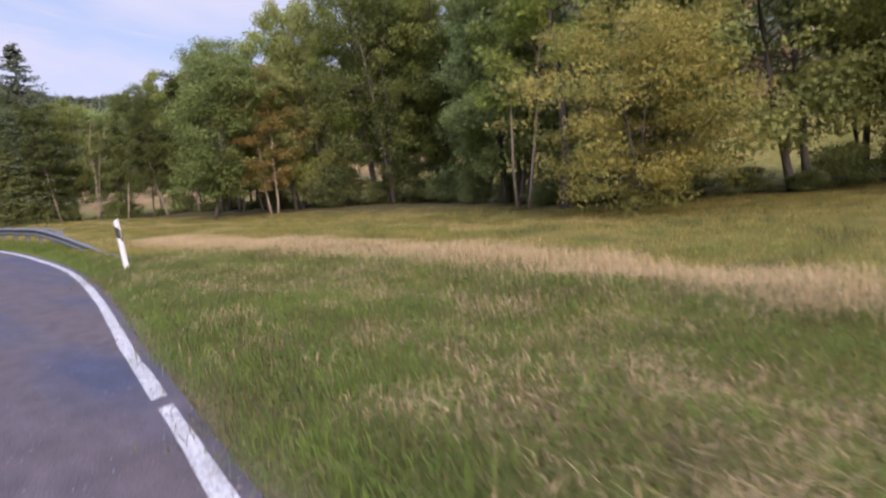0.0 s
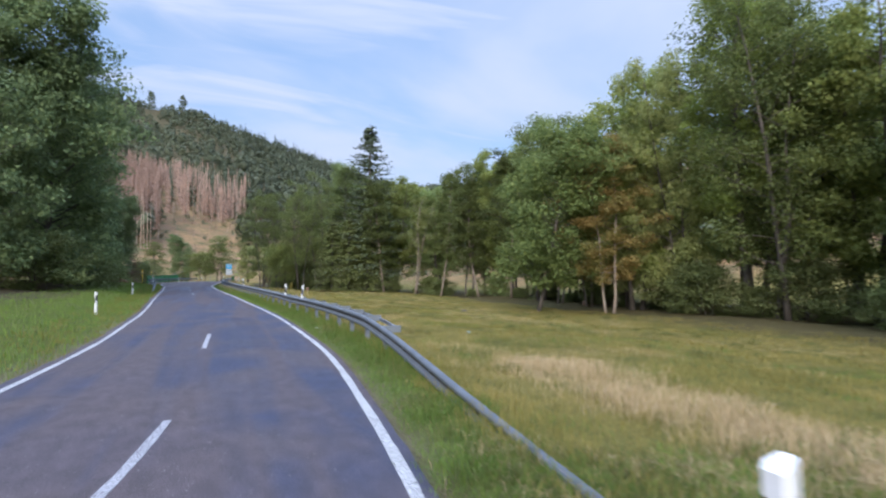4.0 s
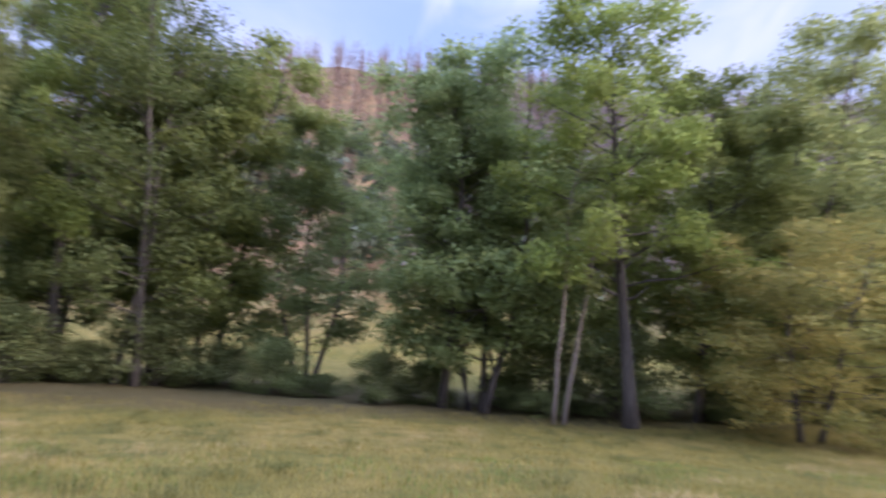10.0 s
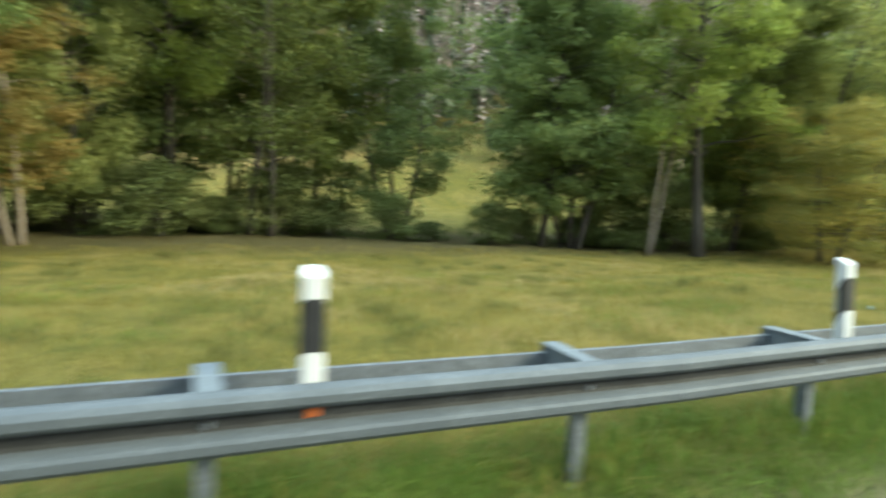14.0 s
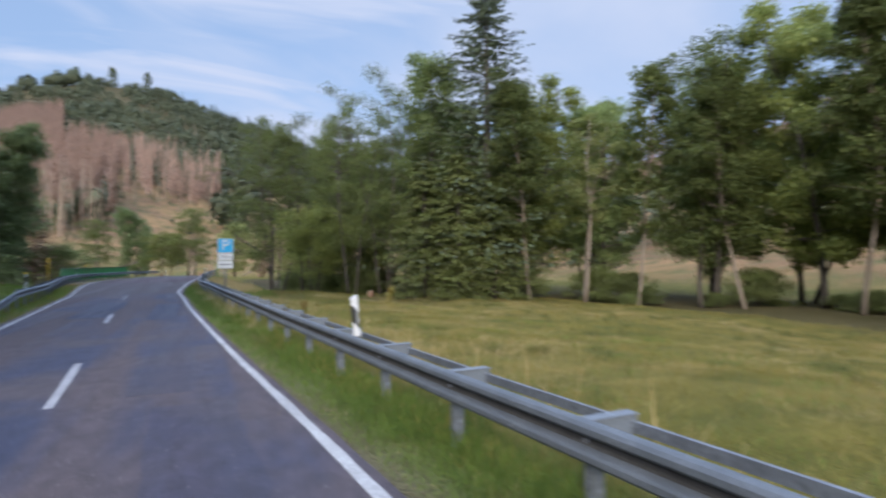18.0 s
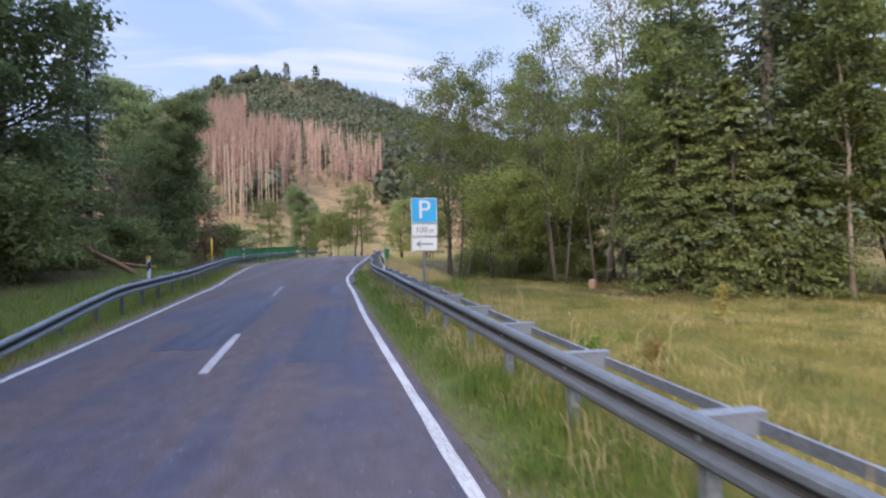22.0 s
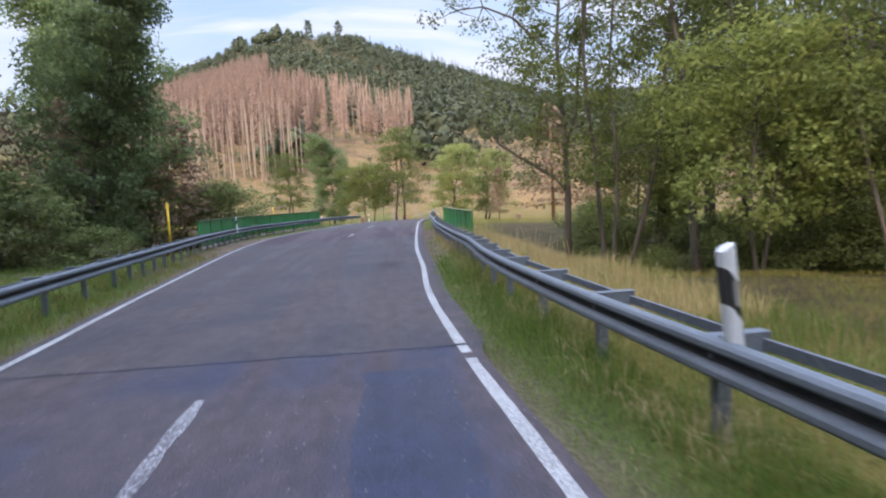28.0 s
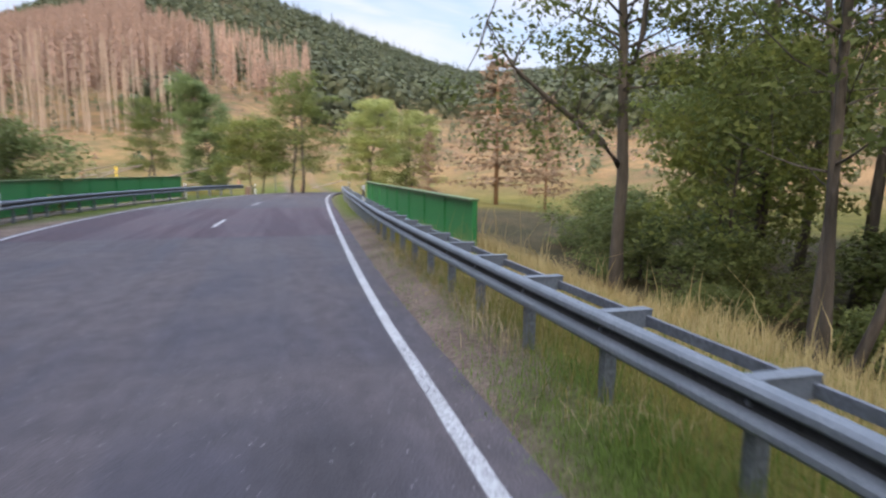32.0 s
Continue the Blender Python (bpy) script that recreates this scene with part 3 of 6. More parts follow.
def road_strip(name, y0, y1, mat, left, right, z, step=1.0, thick=0.1, label="", lift=0.0):
    """A strip of road between two side functions of y, with a skirt."""
    ys = np.linspace(y0, y1, max(2, int((y1 - y0) / step) + 1))
    vs, fs = [], []
    for y in ys:
        a, b, h = float(left(y)), float(right(y)), road_z(y) + z
        vs += [(a, y, h - thick), (a, y, h), (a * 0.75 + b * 0.25, y, h + lift * 0.7), ((a + b) / 2, y, h + lift), (a * 0.25 + b * 0.75, y, h + lift * 0.7), (b, y, h), (b, y, h - thick)]
    for i in range(len(ys) - 1):
        for k in range(6):
            fs.append((i * 7 + k, i * 7 + k + 1, (i + 1) * 7 + k + 1, (i + 1) * 7 + k))
    fs += [tuple(range(7)), tuple(range(len(vs) - 1, len(vs) - 8, -1))]
    return mesh_of(name, vs, fs, mat)


def worn(f, off, amp, s):
    return lambda y: float(f(y)) + off + amp * (noise.noise(Vector((y * 0.9, s, 0.3))) + 0.6 * noise.noise(Vector((y * 3.1, s, 7.3))))


def widen(y):
    return 0.17 + 0.2 * float(smooth(43.0, 43.8, y)) + 0.03 * noise.noise(Vector((y * 1.3, 2, 5)))


old_road = new("road", road_strip("road", -78, 43.4, M_ROAD_OLD, worn(left_line, -0.22, 0.06, 1.0), lambda y: float(right_line(y)) + widen(y), 0.0, 0.5))
tagged(old_road, "worn grey asphalt road with bluish wheel tracks", "road", kind="structure")
new_road = new("road", road_strip("road_newer", 43.402, 66.9, M_ROAD_NEW, worn(left_line, -0.22, 0.05, 3.0), lambda y: float(right_line(y)) + widen(y), 0.0, 0.5))
tagged(new_road, "smoother grey asphalt road before the bridge", "road", kind="structure")
red_road = new("road", road_strip("road_bridge", 66.902, 79.5, M_ROAD_RED, worn(left_line, -0.2, 0.04, 3.0), lambda y: float(right_line(y)) + widen(y), 0.0, 0.5))
tagged(red_road, "dark reddish asphalt on the bridge deck", "road", kind="structure")
far_road = new("road", road_strip("road_far", 79.502, 112, M_ROAD_NEW, worn(left_line, -0.2, 0.04, 3.0), lambda y: float(right_line(y)) + 0.3, 0.0, 0.8))
tagged(far_road, "grey asphalt road beyond the bridge", "road", kind="structure")


def marking(y0, y1, f, width, label, s, step=0.22):
    me = road_strip("edge_line", y0, y1, M_PAINT, worn(f, -width / 2, 0.012, s), worn(f, width / 2, 0.014, s + 9), 0.005, step, 0.004)
    return tagged(new("road_marking", me), label, "road marking", kind="structure")


for a, b in ((-77, -47.05), (-46.8, -18.35), (-18.05, 42.75), (43.0, 43.35), (43.45, 111)):
    marking(a, b, right_line, 0.126, "worn white painted edge line", a)
marking(-77, 111, left_line, 0.115, "thin white painted edge line", 3.3, 0.4)
for y0, y1, w in ((-57, -53.5, 0.1), (-45.6, -42.2, 0.1), (-34.6, -31.2, 0.11), (-23.8, -20.3, 0.11), (13.7, 17.4, 0.12), (25.5, 29.1, 0.13), (37.6, 42.0, 0.12), (70.0, 73.0, 0.13), (82.0, 85.0, 0.13), (94, 97, 0.12)):
    me = road_strip("dash", y0, y1, M_PAINT_CHIPPED if y0 == 37.6 else M_PAINT_OLD if y0 < 50 else M_PAINT, worn(centre_line, -w / 2, 0.012 if y0 != 37.6 else 0.05, y0), worn(centre_line, w / 2, 0.012 if y0 != 37.6 else 0.05, y0 + 5), 0.005, 0.15, 0.004)
    tagged(new("centre_dash", me), "worn white painted centre dash", "road marking", "centre dashes", "structure")


# ---- guardrails ----
BEAM = [(0.0, 0.743), (-0.03, 0.745), (-0.062, 0.732), (-0.082, 0.707), (-0.082, 0.670), (-0.07, 0.654), (-0.018, 0.628), (-0.006, 0.613), (-0.006, 0.581), (-0.018, 0.566), (-0.07, 0.541), (-0.082, 0.525), (-0.082, 0.487), (-0.062, 0.463), (-0.03, 0.450), (0.0, 0.452), (0.004, 0.457), (-0.026, 0.457), (-0.056, 0.469), (-0.074, 0.491), (-0.074, 0.521), (-0.064, 0.535), (-0.012, 0.561), (0.0, 0.580), (0.0, 0.615), (-0.012, 0.634), (-0.064, 0.659), (-0.074, 0.674), (-0.074, 0.704), (-0.056, 0.724), (-0.026, 0.737), (0.0, 0.737)]
REAR = [(0.36, 0.612), (0.36, 0.692), (0.395, 0.692), (0.395, 0.682), (0.370, 0.682), (0.370, 0.622), (0.395, 0.622), (0.395, 0.612)]
post_mesh = mesh_of("post", *join_data([([(-0.05 + o, -0.028, 0), (0.05 + o, -0.028, 0), (0.05 + o, 0.028, 0), (-0.05 + o, 0.028, 0), (-0.05 + o, -0.028, h), (0.05 + o, -0.028, h), (0.05 + o, 0.028, h), (-0.05 + o, 0.028, h)], [(0, 1, 5, 4), (1, 2, 6, 5), (2, 3, 7, 6), (3, 0, 4, 7), (4, 5, 6, 7)]) for o, h in ((0.075, 1.05),)] + [([(0.02, 0.028, 0), (0.04, 0.028, 0), (0.04, 0.058, 0), (0.02, 0.058, 0), (0.02, 0.028, 1.03), (0.04, 0.028, 1.03), (0.04, 0.058, 1.03), (0.02, 0.058, 1.03)], [(0, 1, 5, 4), (1, 2, 6, 5), (2, 3, 7, 6), (3, 0, 4, 7), (4, 5, 6, 7)])]), M_STEEL_DULL)
CAPV = [(-0.01, -0.06, 0.735), (0.42, -0.06, 0.735), (0.42, 0.06, 0.735), (-0.01, 0.06, 0.735), (-0.01, -0.06, 0.745), (0.42, -0.06, 0.745), (0.42, 0.06, 0.745), (-0.01, 0.06, 0.745)]
BOX = [(0, 3, 2, 1), (4, 5, 6, 7), (0, 1, 5, 4), (1, 2, 6, 5), (2, 3, 7, 6), (3, 0, 4, 7)]
WEBV = [(0.0, -0.052, 0.60), (0.40, -0.052, 0.595), (0.40, -0.044, 0.595), (0.0, -0.044, 0.60), (0.0, -0.052, 0.735), (0.415, -0.052, 0.735), (0.415, -0.044, 0.735), (0.0, -0.044, 0.735)]
LIPV = [(0.40, -0.058, 0.60), (0.412, -0.058, 0.60), (0.412, 0.058, 0.60), (0.40, 0.058, 0.60), (0.40, -0.058, 0.737), (0.412, -0.058, 0.737), (0.412, 0.058, 0.737), (0.40, 0.058, 0.737)]
bracket_mesh = mesh_of("spacer_bracket", *join_data([(CAPV, BOX), (WEBV, BOX), ([(x, -y, z) for x, y, z in WEBV], [tuple(reversed(f)) for f in BOX]), (LIPV, BOX)]), M_STEEL)


def bolt_data():
    return tube_data([(-0.024, 0, 0.595), (0.0, 0, 0.595)], [0.018, 0.018], 6)


bolt_mesh = mesh_of("bolt", *bolt_data(), M_STEEL_DULL)
splice_mesh = box_mesh("splice_bolt", 0.016, 0.02, 0.02, M_STEEL_DULL, 0.004, 0.69)


def rail_line(side, y0, y1, drop0, drop1, step=1.0, sign=1):
    pts = []
    for y in np.arange(y0, y1 + 0.01, step):
        dz = 0.0
        if drop0 and y < drop0[0]:
            dz = -drop0[1] * float(smooth(drop0[0], y0, y)) ** 0.8
        if drop1 and y > drop1[0]:
            dz = -drop1[1] * float(smooth(drop1[0], y1, y))
        pts.append((float(side(y)), float(y), dz + road_z(float(y))))
    return pts if sign > 0 else pts[::-1]


def guardrail(label, line, post_ys, first_rear, sign=1):
    """A steel guardrail on posts; side is to the right of the way, so sign -1 runs it backwards."""
    g = thing("guardrail", label, "guardrail", kind="structure")
    n = len(line)
    for i in range(0, n - 1, 4):
        # meadow-side beams that start below y = 31 take the darker steel
        me = sweep("beam", line[i:i + 5], BEAM, [M_STEEL_DARK if line[i][1] < 31 and sign > 0 else M_STEEL, M_GROOVE], True)
        # the middle groove faces of the beam take the near-black material
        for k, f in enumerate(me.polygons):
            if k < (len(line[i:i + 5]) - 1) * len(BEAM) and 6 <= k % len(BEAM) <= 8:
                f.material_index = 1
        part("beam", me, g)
    rear = [p for p in line if p[1] >= first_rear]
    for i in range(0, len(rear) - 1, 8):
        part("rear_rail", sweep("rear_rail", rear[i:i + 9], REAR, M_STEEL_DULL, True), g)
    ys = [p[1] for p in line]
    order = sorted(zip(ys, line))
    for y in post_ys:
        k = min(max(int(np.searchsorted(ys if sign > 0 else ys[::-1], y)), 1), n - 1)
        a, b = order[k - 1][1], order[k][1]
        t = (y - a[1]) / (b[1] - a[1])
        p = Vector(a).lerp(Vector(b), t)
        ang = math.atan2(b[1] - a[1], b[0] - a[0]) - math.pi / 2 + (0 if sign > 0 else math.pi)
        m = Matrix.Translation(p) @ Matrix.Rotation(ang, 4, "Z")
        zb = gz(p.x + 0.07 * sign, p.y) - p.z - 0.1
        if zb > -0.4:
            zb = -0.4
        top = 0.70 + 0.5 * min(p.z, 0)
        part("post", post_mesh, g, m=m @ Matrix.Translation((0, 0, zb)) @ Matrix.Diagonal((1, 1, max(top - zb, 0.2) / 1.05, 1)))
        part("bolt", bolt_mesh, g, m=m)
        if p.z > -0.2 and y >= first_rear - 0.1:
            part("spacer_bracket", bracket_mesh, g, m=m)
    for y in np.arange(ys[0] if sign > 0 else ys[-1], max(ys), 4.0):
        k = min(max(int(np.searchsorted([o[0] for o in order], y + 1.0)), 1), n - 1)
        q = Vector(order[k][1])
        for dz in (0.0, -0.19):
            part("splice_bolt", splice_mesh, g, m=Matrix.Translation(q + Vector((-0.083 * sign, 0, dz))))
    return g


def right_beam(y):
    return right_line(y) + np.interp(y, [-36, -31, -26, -20, -16, -11, -7, 2, 6, 10, 14, 20, 26, 30, 36, 41, 46, 52, 58, 66], [1.36, 1.28, 1.18, 1.2, 1.12, 0.98, 1.05, 1.12, 1.08, 1.06, 1.12, 1.18, 1.25, 1.28, 1.27, 1.23, 1.22, 1.3, 1.22, 1.05])


def left_beam(y):
    return left_line(y) - np.interp(y, [22, 30, 40, 54, 66, 76, 90], [0.85, 0.9, 0.98, 1.25, 1.6, 1.9, 1.6])


right_posts = [-34.0, -32.0, -30.1, -28.2] + [-26.35 + 2 * i for i in range(10)] + [-6.37, -4.15, -2.0, 0.1] + [2.2 + 2 * i for i in range(23)] + [47.8, 49.5, 51.1, 52.5, 54.05, 55.6, 57.2] + [58.6 + 1.4 * i for i in range(17)] + [84 + 2 * i for i in range(5)]
guardrail("long galvanised steel guardrail beside the meadow", rail_line(right_beam, -36, 93, (-23.6, 0.63), None), right_posts, -26.4)
guardrail("galvanised steel guardrail along the opposite verge", rail_line(left_beam, 22.5, 100.5, (34, 0.68), None, sign=-1), [24.0, 26, 28, 30, 32] + [34 + 2 * i for i in range(9)] + [52 + 1.333 * i for i in range(22)] + [82 + 2 * i for i in range(9)], 36, -1)


# ---- delineator posts ----
def delineator(x, y, z, height, label, lean=0.0, turn=0.0, back=False):
    d = thing("delineator_post", label, "delineator post", "roadside delineators", at=pose(x, y, z, 0, lean, turn))
    w, dp = 0.052, 0.044

    def ring(h0, s0=0.0, s1=0.0):
        # a slanted ring: higher on the road side
        return [(-w, -dp, h0 + s0), (-w * 0.35, -dp * 1.35, h0 + s0 * 0.5), (w * 0.8, -dp * 0.9, h0 + s1), (w, 0, h0 + s1), (w * 0.8, dp * 0.9, h0 + s1), (-w * 0.35, dp * 1.35, h0 + s0 * 0.5), (-w, dp, h0 + s0)]

    def shell(a, b, name, mat, label=""):
        n = 7
        vs = a + b
        fs = [(i, (i + 1) % n, n + (i + 1) % n, n + i) for i in range(n)] + [tuple(reversed(range(n))), tuple(range(n, 2 * n))]
        return part(name, mesh_of(name, vs, fs, mat), d, label)

    top = height
    b0, b1 = top - 0.46, top - 0.21
    shell(ring(0.0), ring(b0, 0.06, -0.06), "shaft", M_WHITE)
    shell(ring(b0, 0.06, -0.06), ring(b1, 0.06, -0.06), "black_band", M_BLACK, "slanted black band")
    shell(ring(b1, 0.06, -0.06), ring(top, -0.05, 0.0), "head", M_WHITE)
    rf = box_mesh("reflector", 0.035, 0.012, 0.17, M_REFLECT, 0.004)
    for s in (-1, 1):
        part("reflector", rf, d, "clear reflector", Matrix.Translation((0.012, s * (dp * 1.1 + 0.004), b0 + 0.045)))
    return d


delineator(3.33, -37.75, gz(3.33, -37.75) - 0.03, 1.22, "white delineator post with black band in the grass", -3)
for x, y, z0, h, lean, lb in ((4.72, -12.85, 0.64, 0.66, 4, "white delineator post mounted on the guardrail"), (4.42, -8.8, 0.62, 0.66, 1, "white delineator post on the guardrail with orange mark"), (3.17, 13.3, 0.74, 0.60, -5, "leaning white delineator post on the guardrail"), (1.74, 40.0, 0.68, 0.72, -5, "white delineator post with black band on guardrail"), (2.35, 72.0, 0.4, 0.9, 0, "white delineator post near the bridge")):
    delineator(x, y, z0, h, lb, lean)
for x, y, z0, h, lb in ((-6.1, 37.4, 0.5, 0.92, "white delineator post behind the guardrail"), (-9.4, 72.0, 0.5, 0.95, "white delineator post by the green parapet"), (-5.3, 14.0, None, 1.05, "white delineator post on the grass verge"), (-3.7, -10.2, None, 1.05, "white delineator post in green grass"), (-6.6, 92.0, None, 1.05, "small distant delineator post"), (-2.6, 103.0, None, 1.05, "small distant delineator post"), (5.2, 101.0, None, 1.2, "small distant delineator post"), (-10.6, -62.0, None, 1.05, "small delineator post at the bend"), (1.2, -62.0, None, 1.05, "delineator post at the outside of the bend")):
    delineator(x, y, gz(x, y) - 0.05 if z0 is None else z0, h, lb, 0, 180 if x < -2 else 0)
capped = bpy.data.objects["delineator_post.006"]
part("cap", box_mesh("cap", 0.13, 0.14, 0.10, M_YELLOW, 0.02, 0.86), capped, "yellow cap")
tag_patch = thing("orange_mark", "orange painted mark on the guardrail beam", "paint mark", at=pose(float(right_beam(-8.8)) - 0.015, -8.8, 0.0))
part("mark", box_mesh("mark", 0.012, 0.06, 0.10, M_ORANGE, 0.003, 0.585), tag_patch)


# ---- parking sign ----
def text_mesh(name, body, size, mat, depth=0.004):
    cu = bpy.data.curves.new(name, "FONT")
    cu.body, cu.size, cu.align_x, cu.align_y, cu.extrude = body, size, "CENTER", "CENTER", depth
    tmp = new(name, cu)
    bpy.context.view_layer.update()
    me = bpy.data.meshes.new_from_object(tmp.evaluated_get(bpy.context.evaluated_depsgraph_get()))
    bpy.data.objects.remove(tmp)
    me.materials.clear()
    me.materials.append(mat)
    return me


def plate(name, w, h, mat, r=0.035, t=0.012):
    vs = []
    for cx, cz, a0 in ((w / 2 - r, h / 2 - r, 0), (-w / 2 + r, h / 2 - r, 90), (-w / 2 + r, -h / 2 + r, 180), (w / 2 - r, -h / 2 + r, 270)):
        for k in range(5):
            a = radians(a0 + 22.5 * k)
            vs.append((cx + r * math.cos(a), 0, cz + r * math.sin(a)))
    n = len(vs)
    vs = [(x, -t / 2, z) for x, _, z in vs] + [(x, t / 2, z) for x, _, z in vs]
    fs = [tuple(range(n)), tuple(reversed(range(n, 2 * n)))] + [(i, n + i, n + (i + 1) % n, (i + 1) % n) for i in range(n)]
    return mesh_of(name, vs, fs, mat)


sign = thing("parking_sign", "blue parking sign with two white plates on a post", "road sign", at=pose(2.21, 30.25, 0, 0, 0, 3))
part("pole", mesh_of("pole", *tube_data([(0, 0.06, gz(2.21, 30.25) - 0.3), (0, 0.06, 2.76)], [0.032, 0.032], 12), M_STEEL, True), sign)
upright = Matrix.Rotation(radians(90), 4, "X")
for z, h, face, rim in ((2.51, 0.57, M_BLUE, "blue panel"), (2.065, 0.29, M_SIGNWHITE, ""), (1.745, 0.315, M_SIGNWHITE, "")):
    pl = part("panel", plate("panel", 0.6, h, M_SIGNWHITE if face == M_BLUE else M_SIGNGREY), sign, rim, pose(0, 0, z))
    part("face", plate("face", 0.576 if face == M_BLUE else 0.562, h - (0.024 if face == M_BLUE else 0.038), face, 0.026, 0.004), pl, "", pose(0, -0.009, 0))
    if face == M_SIGNWHITE:
        part("border", plate("border", 0.6, h, M_SIGNWHITE, 0.035, 0.004), pl, "", pose(0, -0.0075, 0))
        part("line", plate("line", 0.578, h - 0.022, M_SIGNGREY, 0.03, 0.002), pl, "", pose(0, -0.0095, 0))
    if face == M_BLUE:
        part("letter", text_mesh("letter", "P", 0.60, M_SIGNWHITE), pl, "white letter P", pose(0, -0.014, 0.0) @ upright)
    elif z > 1.9:
        part("lettering", text_mesh("lettering", "100", 0.19, M_SIGNGREY), pl, "dark number 100", pose(-0.068, -0.013, 0.0) @ upright)
        part("lettering", text_mesh("lettering", "m", 0.165, M_SIGNGREY), pl, "dark letter m", pose(0.16, -0.013, -0.014) @ upright)
        bpy.data.objects["face.001"].location.y = -0.012
    else:
        arrow = [(-0.20, -0.016, 0.0), (-0.10, -0.016, 0.075), (-0.075, -0.016, 0.055), (-0.13, -0.016, 0.017), (0.20, -0.016, 0.017), (0.20, -0.016, -0.017), (-0.13, -0.016, -0.017), (-0.075, -0.016, -0.055), (-0.10, -0.016, -0.075)]
        part("arrow", mesh_of("arrow", arrow + [(x, -0.012, z2) for x, _, z2 in arrow], [tuple(reversed(range(9))), tuple(range(9, 18))] + [(i, (i + 1) % 9, 9 + (i + 1) % 9, 9 + i) for i in range(9)], M_SIGNGREY), pl, "dark arrow")
        bpy.data.objects["face.002"].location.y = -0.0115
for z in (2.6, 2.3, 1.98, 1.68):
    part("clamp", box_mesh("clamp", 0.09, 0.07, 0.03, M_STEEL_DULL, 0.006), sign, "", pose(0, 0.05, z))


# ---- bridge parapets ----
def parapet(label, side, y0, y1, z0, z1, n):
    """Steel panels between stiffeners along a line x = side(y), with a top rail."""
    g = thing("bridge_parapet", label, "bridge parapet", "bridge parapets")
    pts = [Vector((float(side(y)), float(y), 0)) for y in np.linspace(y0, y1, n + 1)]
    sm = box_mesh("stiffener", 0.09, 0.10, z1 - z0 + 0.25, M_GREEN, 0.01, -0.25)
    for i, p in enumerate(pts):
        q = pts[min(i + 1, n)] - pts[min(i, n - 1)]
        part("stiffener", sm, g, "", Matrix.Translation((p.x, p.y, z0)) @ Matrix.Rotation(math.atan2(q.y, q.x), 4, "Z"))
        if i == n:
            break
        c, turn = (p + pts[i + 1]) / 2, Matrix.Rotation(math.atan2(q.y, q.x), 4, "Z")
        part("panel", box_mesh("panel", q.length - 0.02, 0.03, z1 - z0, M_GREEN, 0.006), g, "", Matrix.Translation((c.x, c.y, z0)) @ turn)
        part("top_rail", box_mesh("top_rail", q.length + 0.01, 0.20, 0.055, M_GREEN_EDGE, 0.012), g, "worn mossy green top rail", Matrix.Translation((c.x, c.y, z1)) @ turn)
        part("bottom_rail", box_mesh("bottom_rail", q.length, 0.10, 0.06, M_GREEN, 0.01), g, "", Matrix.Translation((c.x, c.y, z0 - 0.06)) @ turn)
        part("kerb", box_mesh("kerb", q.length + 0.02, 0.5, 1.6, M_STONE, 0.02, -1.75), g, "pale concrete bridge edge", Matrix.Translation((c.x, c.y, z0)) @ turn)
    return g


parapet("green painted steel bridge parapet beside the meadow", lambda y: 3.08 + (y - 61.3) * 0.035, 61.3, 80.5, 0.16, 1.22, 8)
parapet("green painted steel bridge parapet with mossy top rail", lambda y: float(left_beam(y)) - 0.5, 65.8, 90.6, 0.2, 1.36, 10)


# ---- marker posts and small things ----
def marker_post(x, y, h, label):
    g = thing("marker_post", label, "marker post", "yellow marker posts", at=pose(x, y, gz(x, y) - 0.1))
    part("shaft", mesh_of("shaft", *tube_data([(0, 0, 0), (0, 0, h)], [0.05, 0.05], 10), M_YELLOW, True), g)
    part("cap", mesh_of("cap", *tube_data([(0, 0, h), (0, 0, h + 0.03), (0, 0, h + 0.07)], [0.06, 0.06, 0.02], 10), M_YELLOW), g)
    part("plate", box_mesh("plate", 0.16, 0.02, 0.2, M_YELLOW, 0.005, h - 0.22), g)


marker_post(-10.1, 63.2, 2.4, "yellow pipeline marker post by the bridge")
marker_post(-12.5, 100.0, 1.9, "yellow marker post far beyond the bridge")
pyr = thing("marker_cone", "yellow pyramid marker on a short stake", "marker", at=pose(-15.3, 54.5, gz(-15.3, 54.5)))
part("stake", mesh_of("stake", *tube_data([(0, 0, -0.1), (0, 0, 0.4)], [0.025, 0.025], 8), M_YELLOW), pyr)
part("hood", mesh_of("hood", *tube_data([(0, 0, 0.28), (0, 0, 0.36), (0, 0, 0.78), (0, 0, 0.86)], [0.30, 0.27, 0.10, 0.07], 4), M_YELLOW), pyr)

rs = thing("round_sign", "small round white sign far off on a pole", "road sign", at=pose(-0.9, 106, gz(-0.9, 106)))
part("pole", mesh_of("pole", *tube_data([(0, 0, -0.1), (0, 0, 2.6)], [0.03, 0.03], 8), M_STEEL), rs)
part("disc", mesh_of("disc", *tube_data([(0, -0.03, 2.4), (0, -0.05, 2.4)], [0.3, 0.3], 20), M_SIGNWHITE), rs)

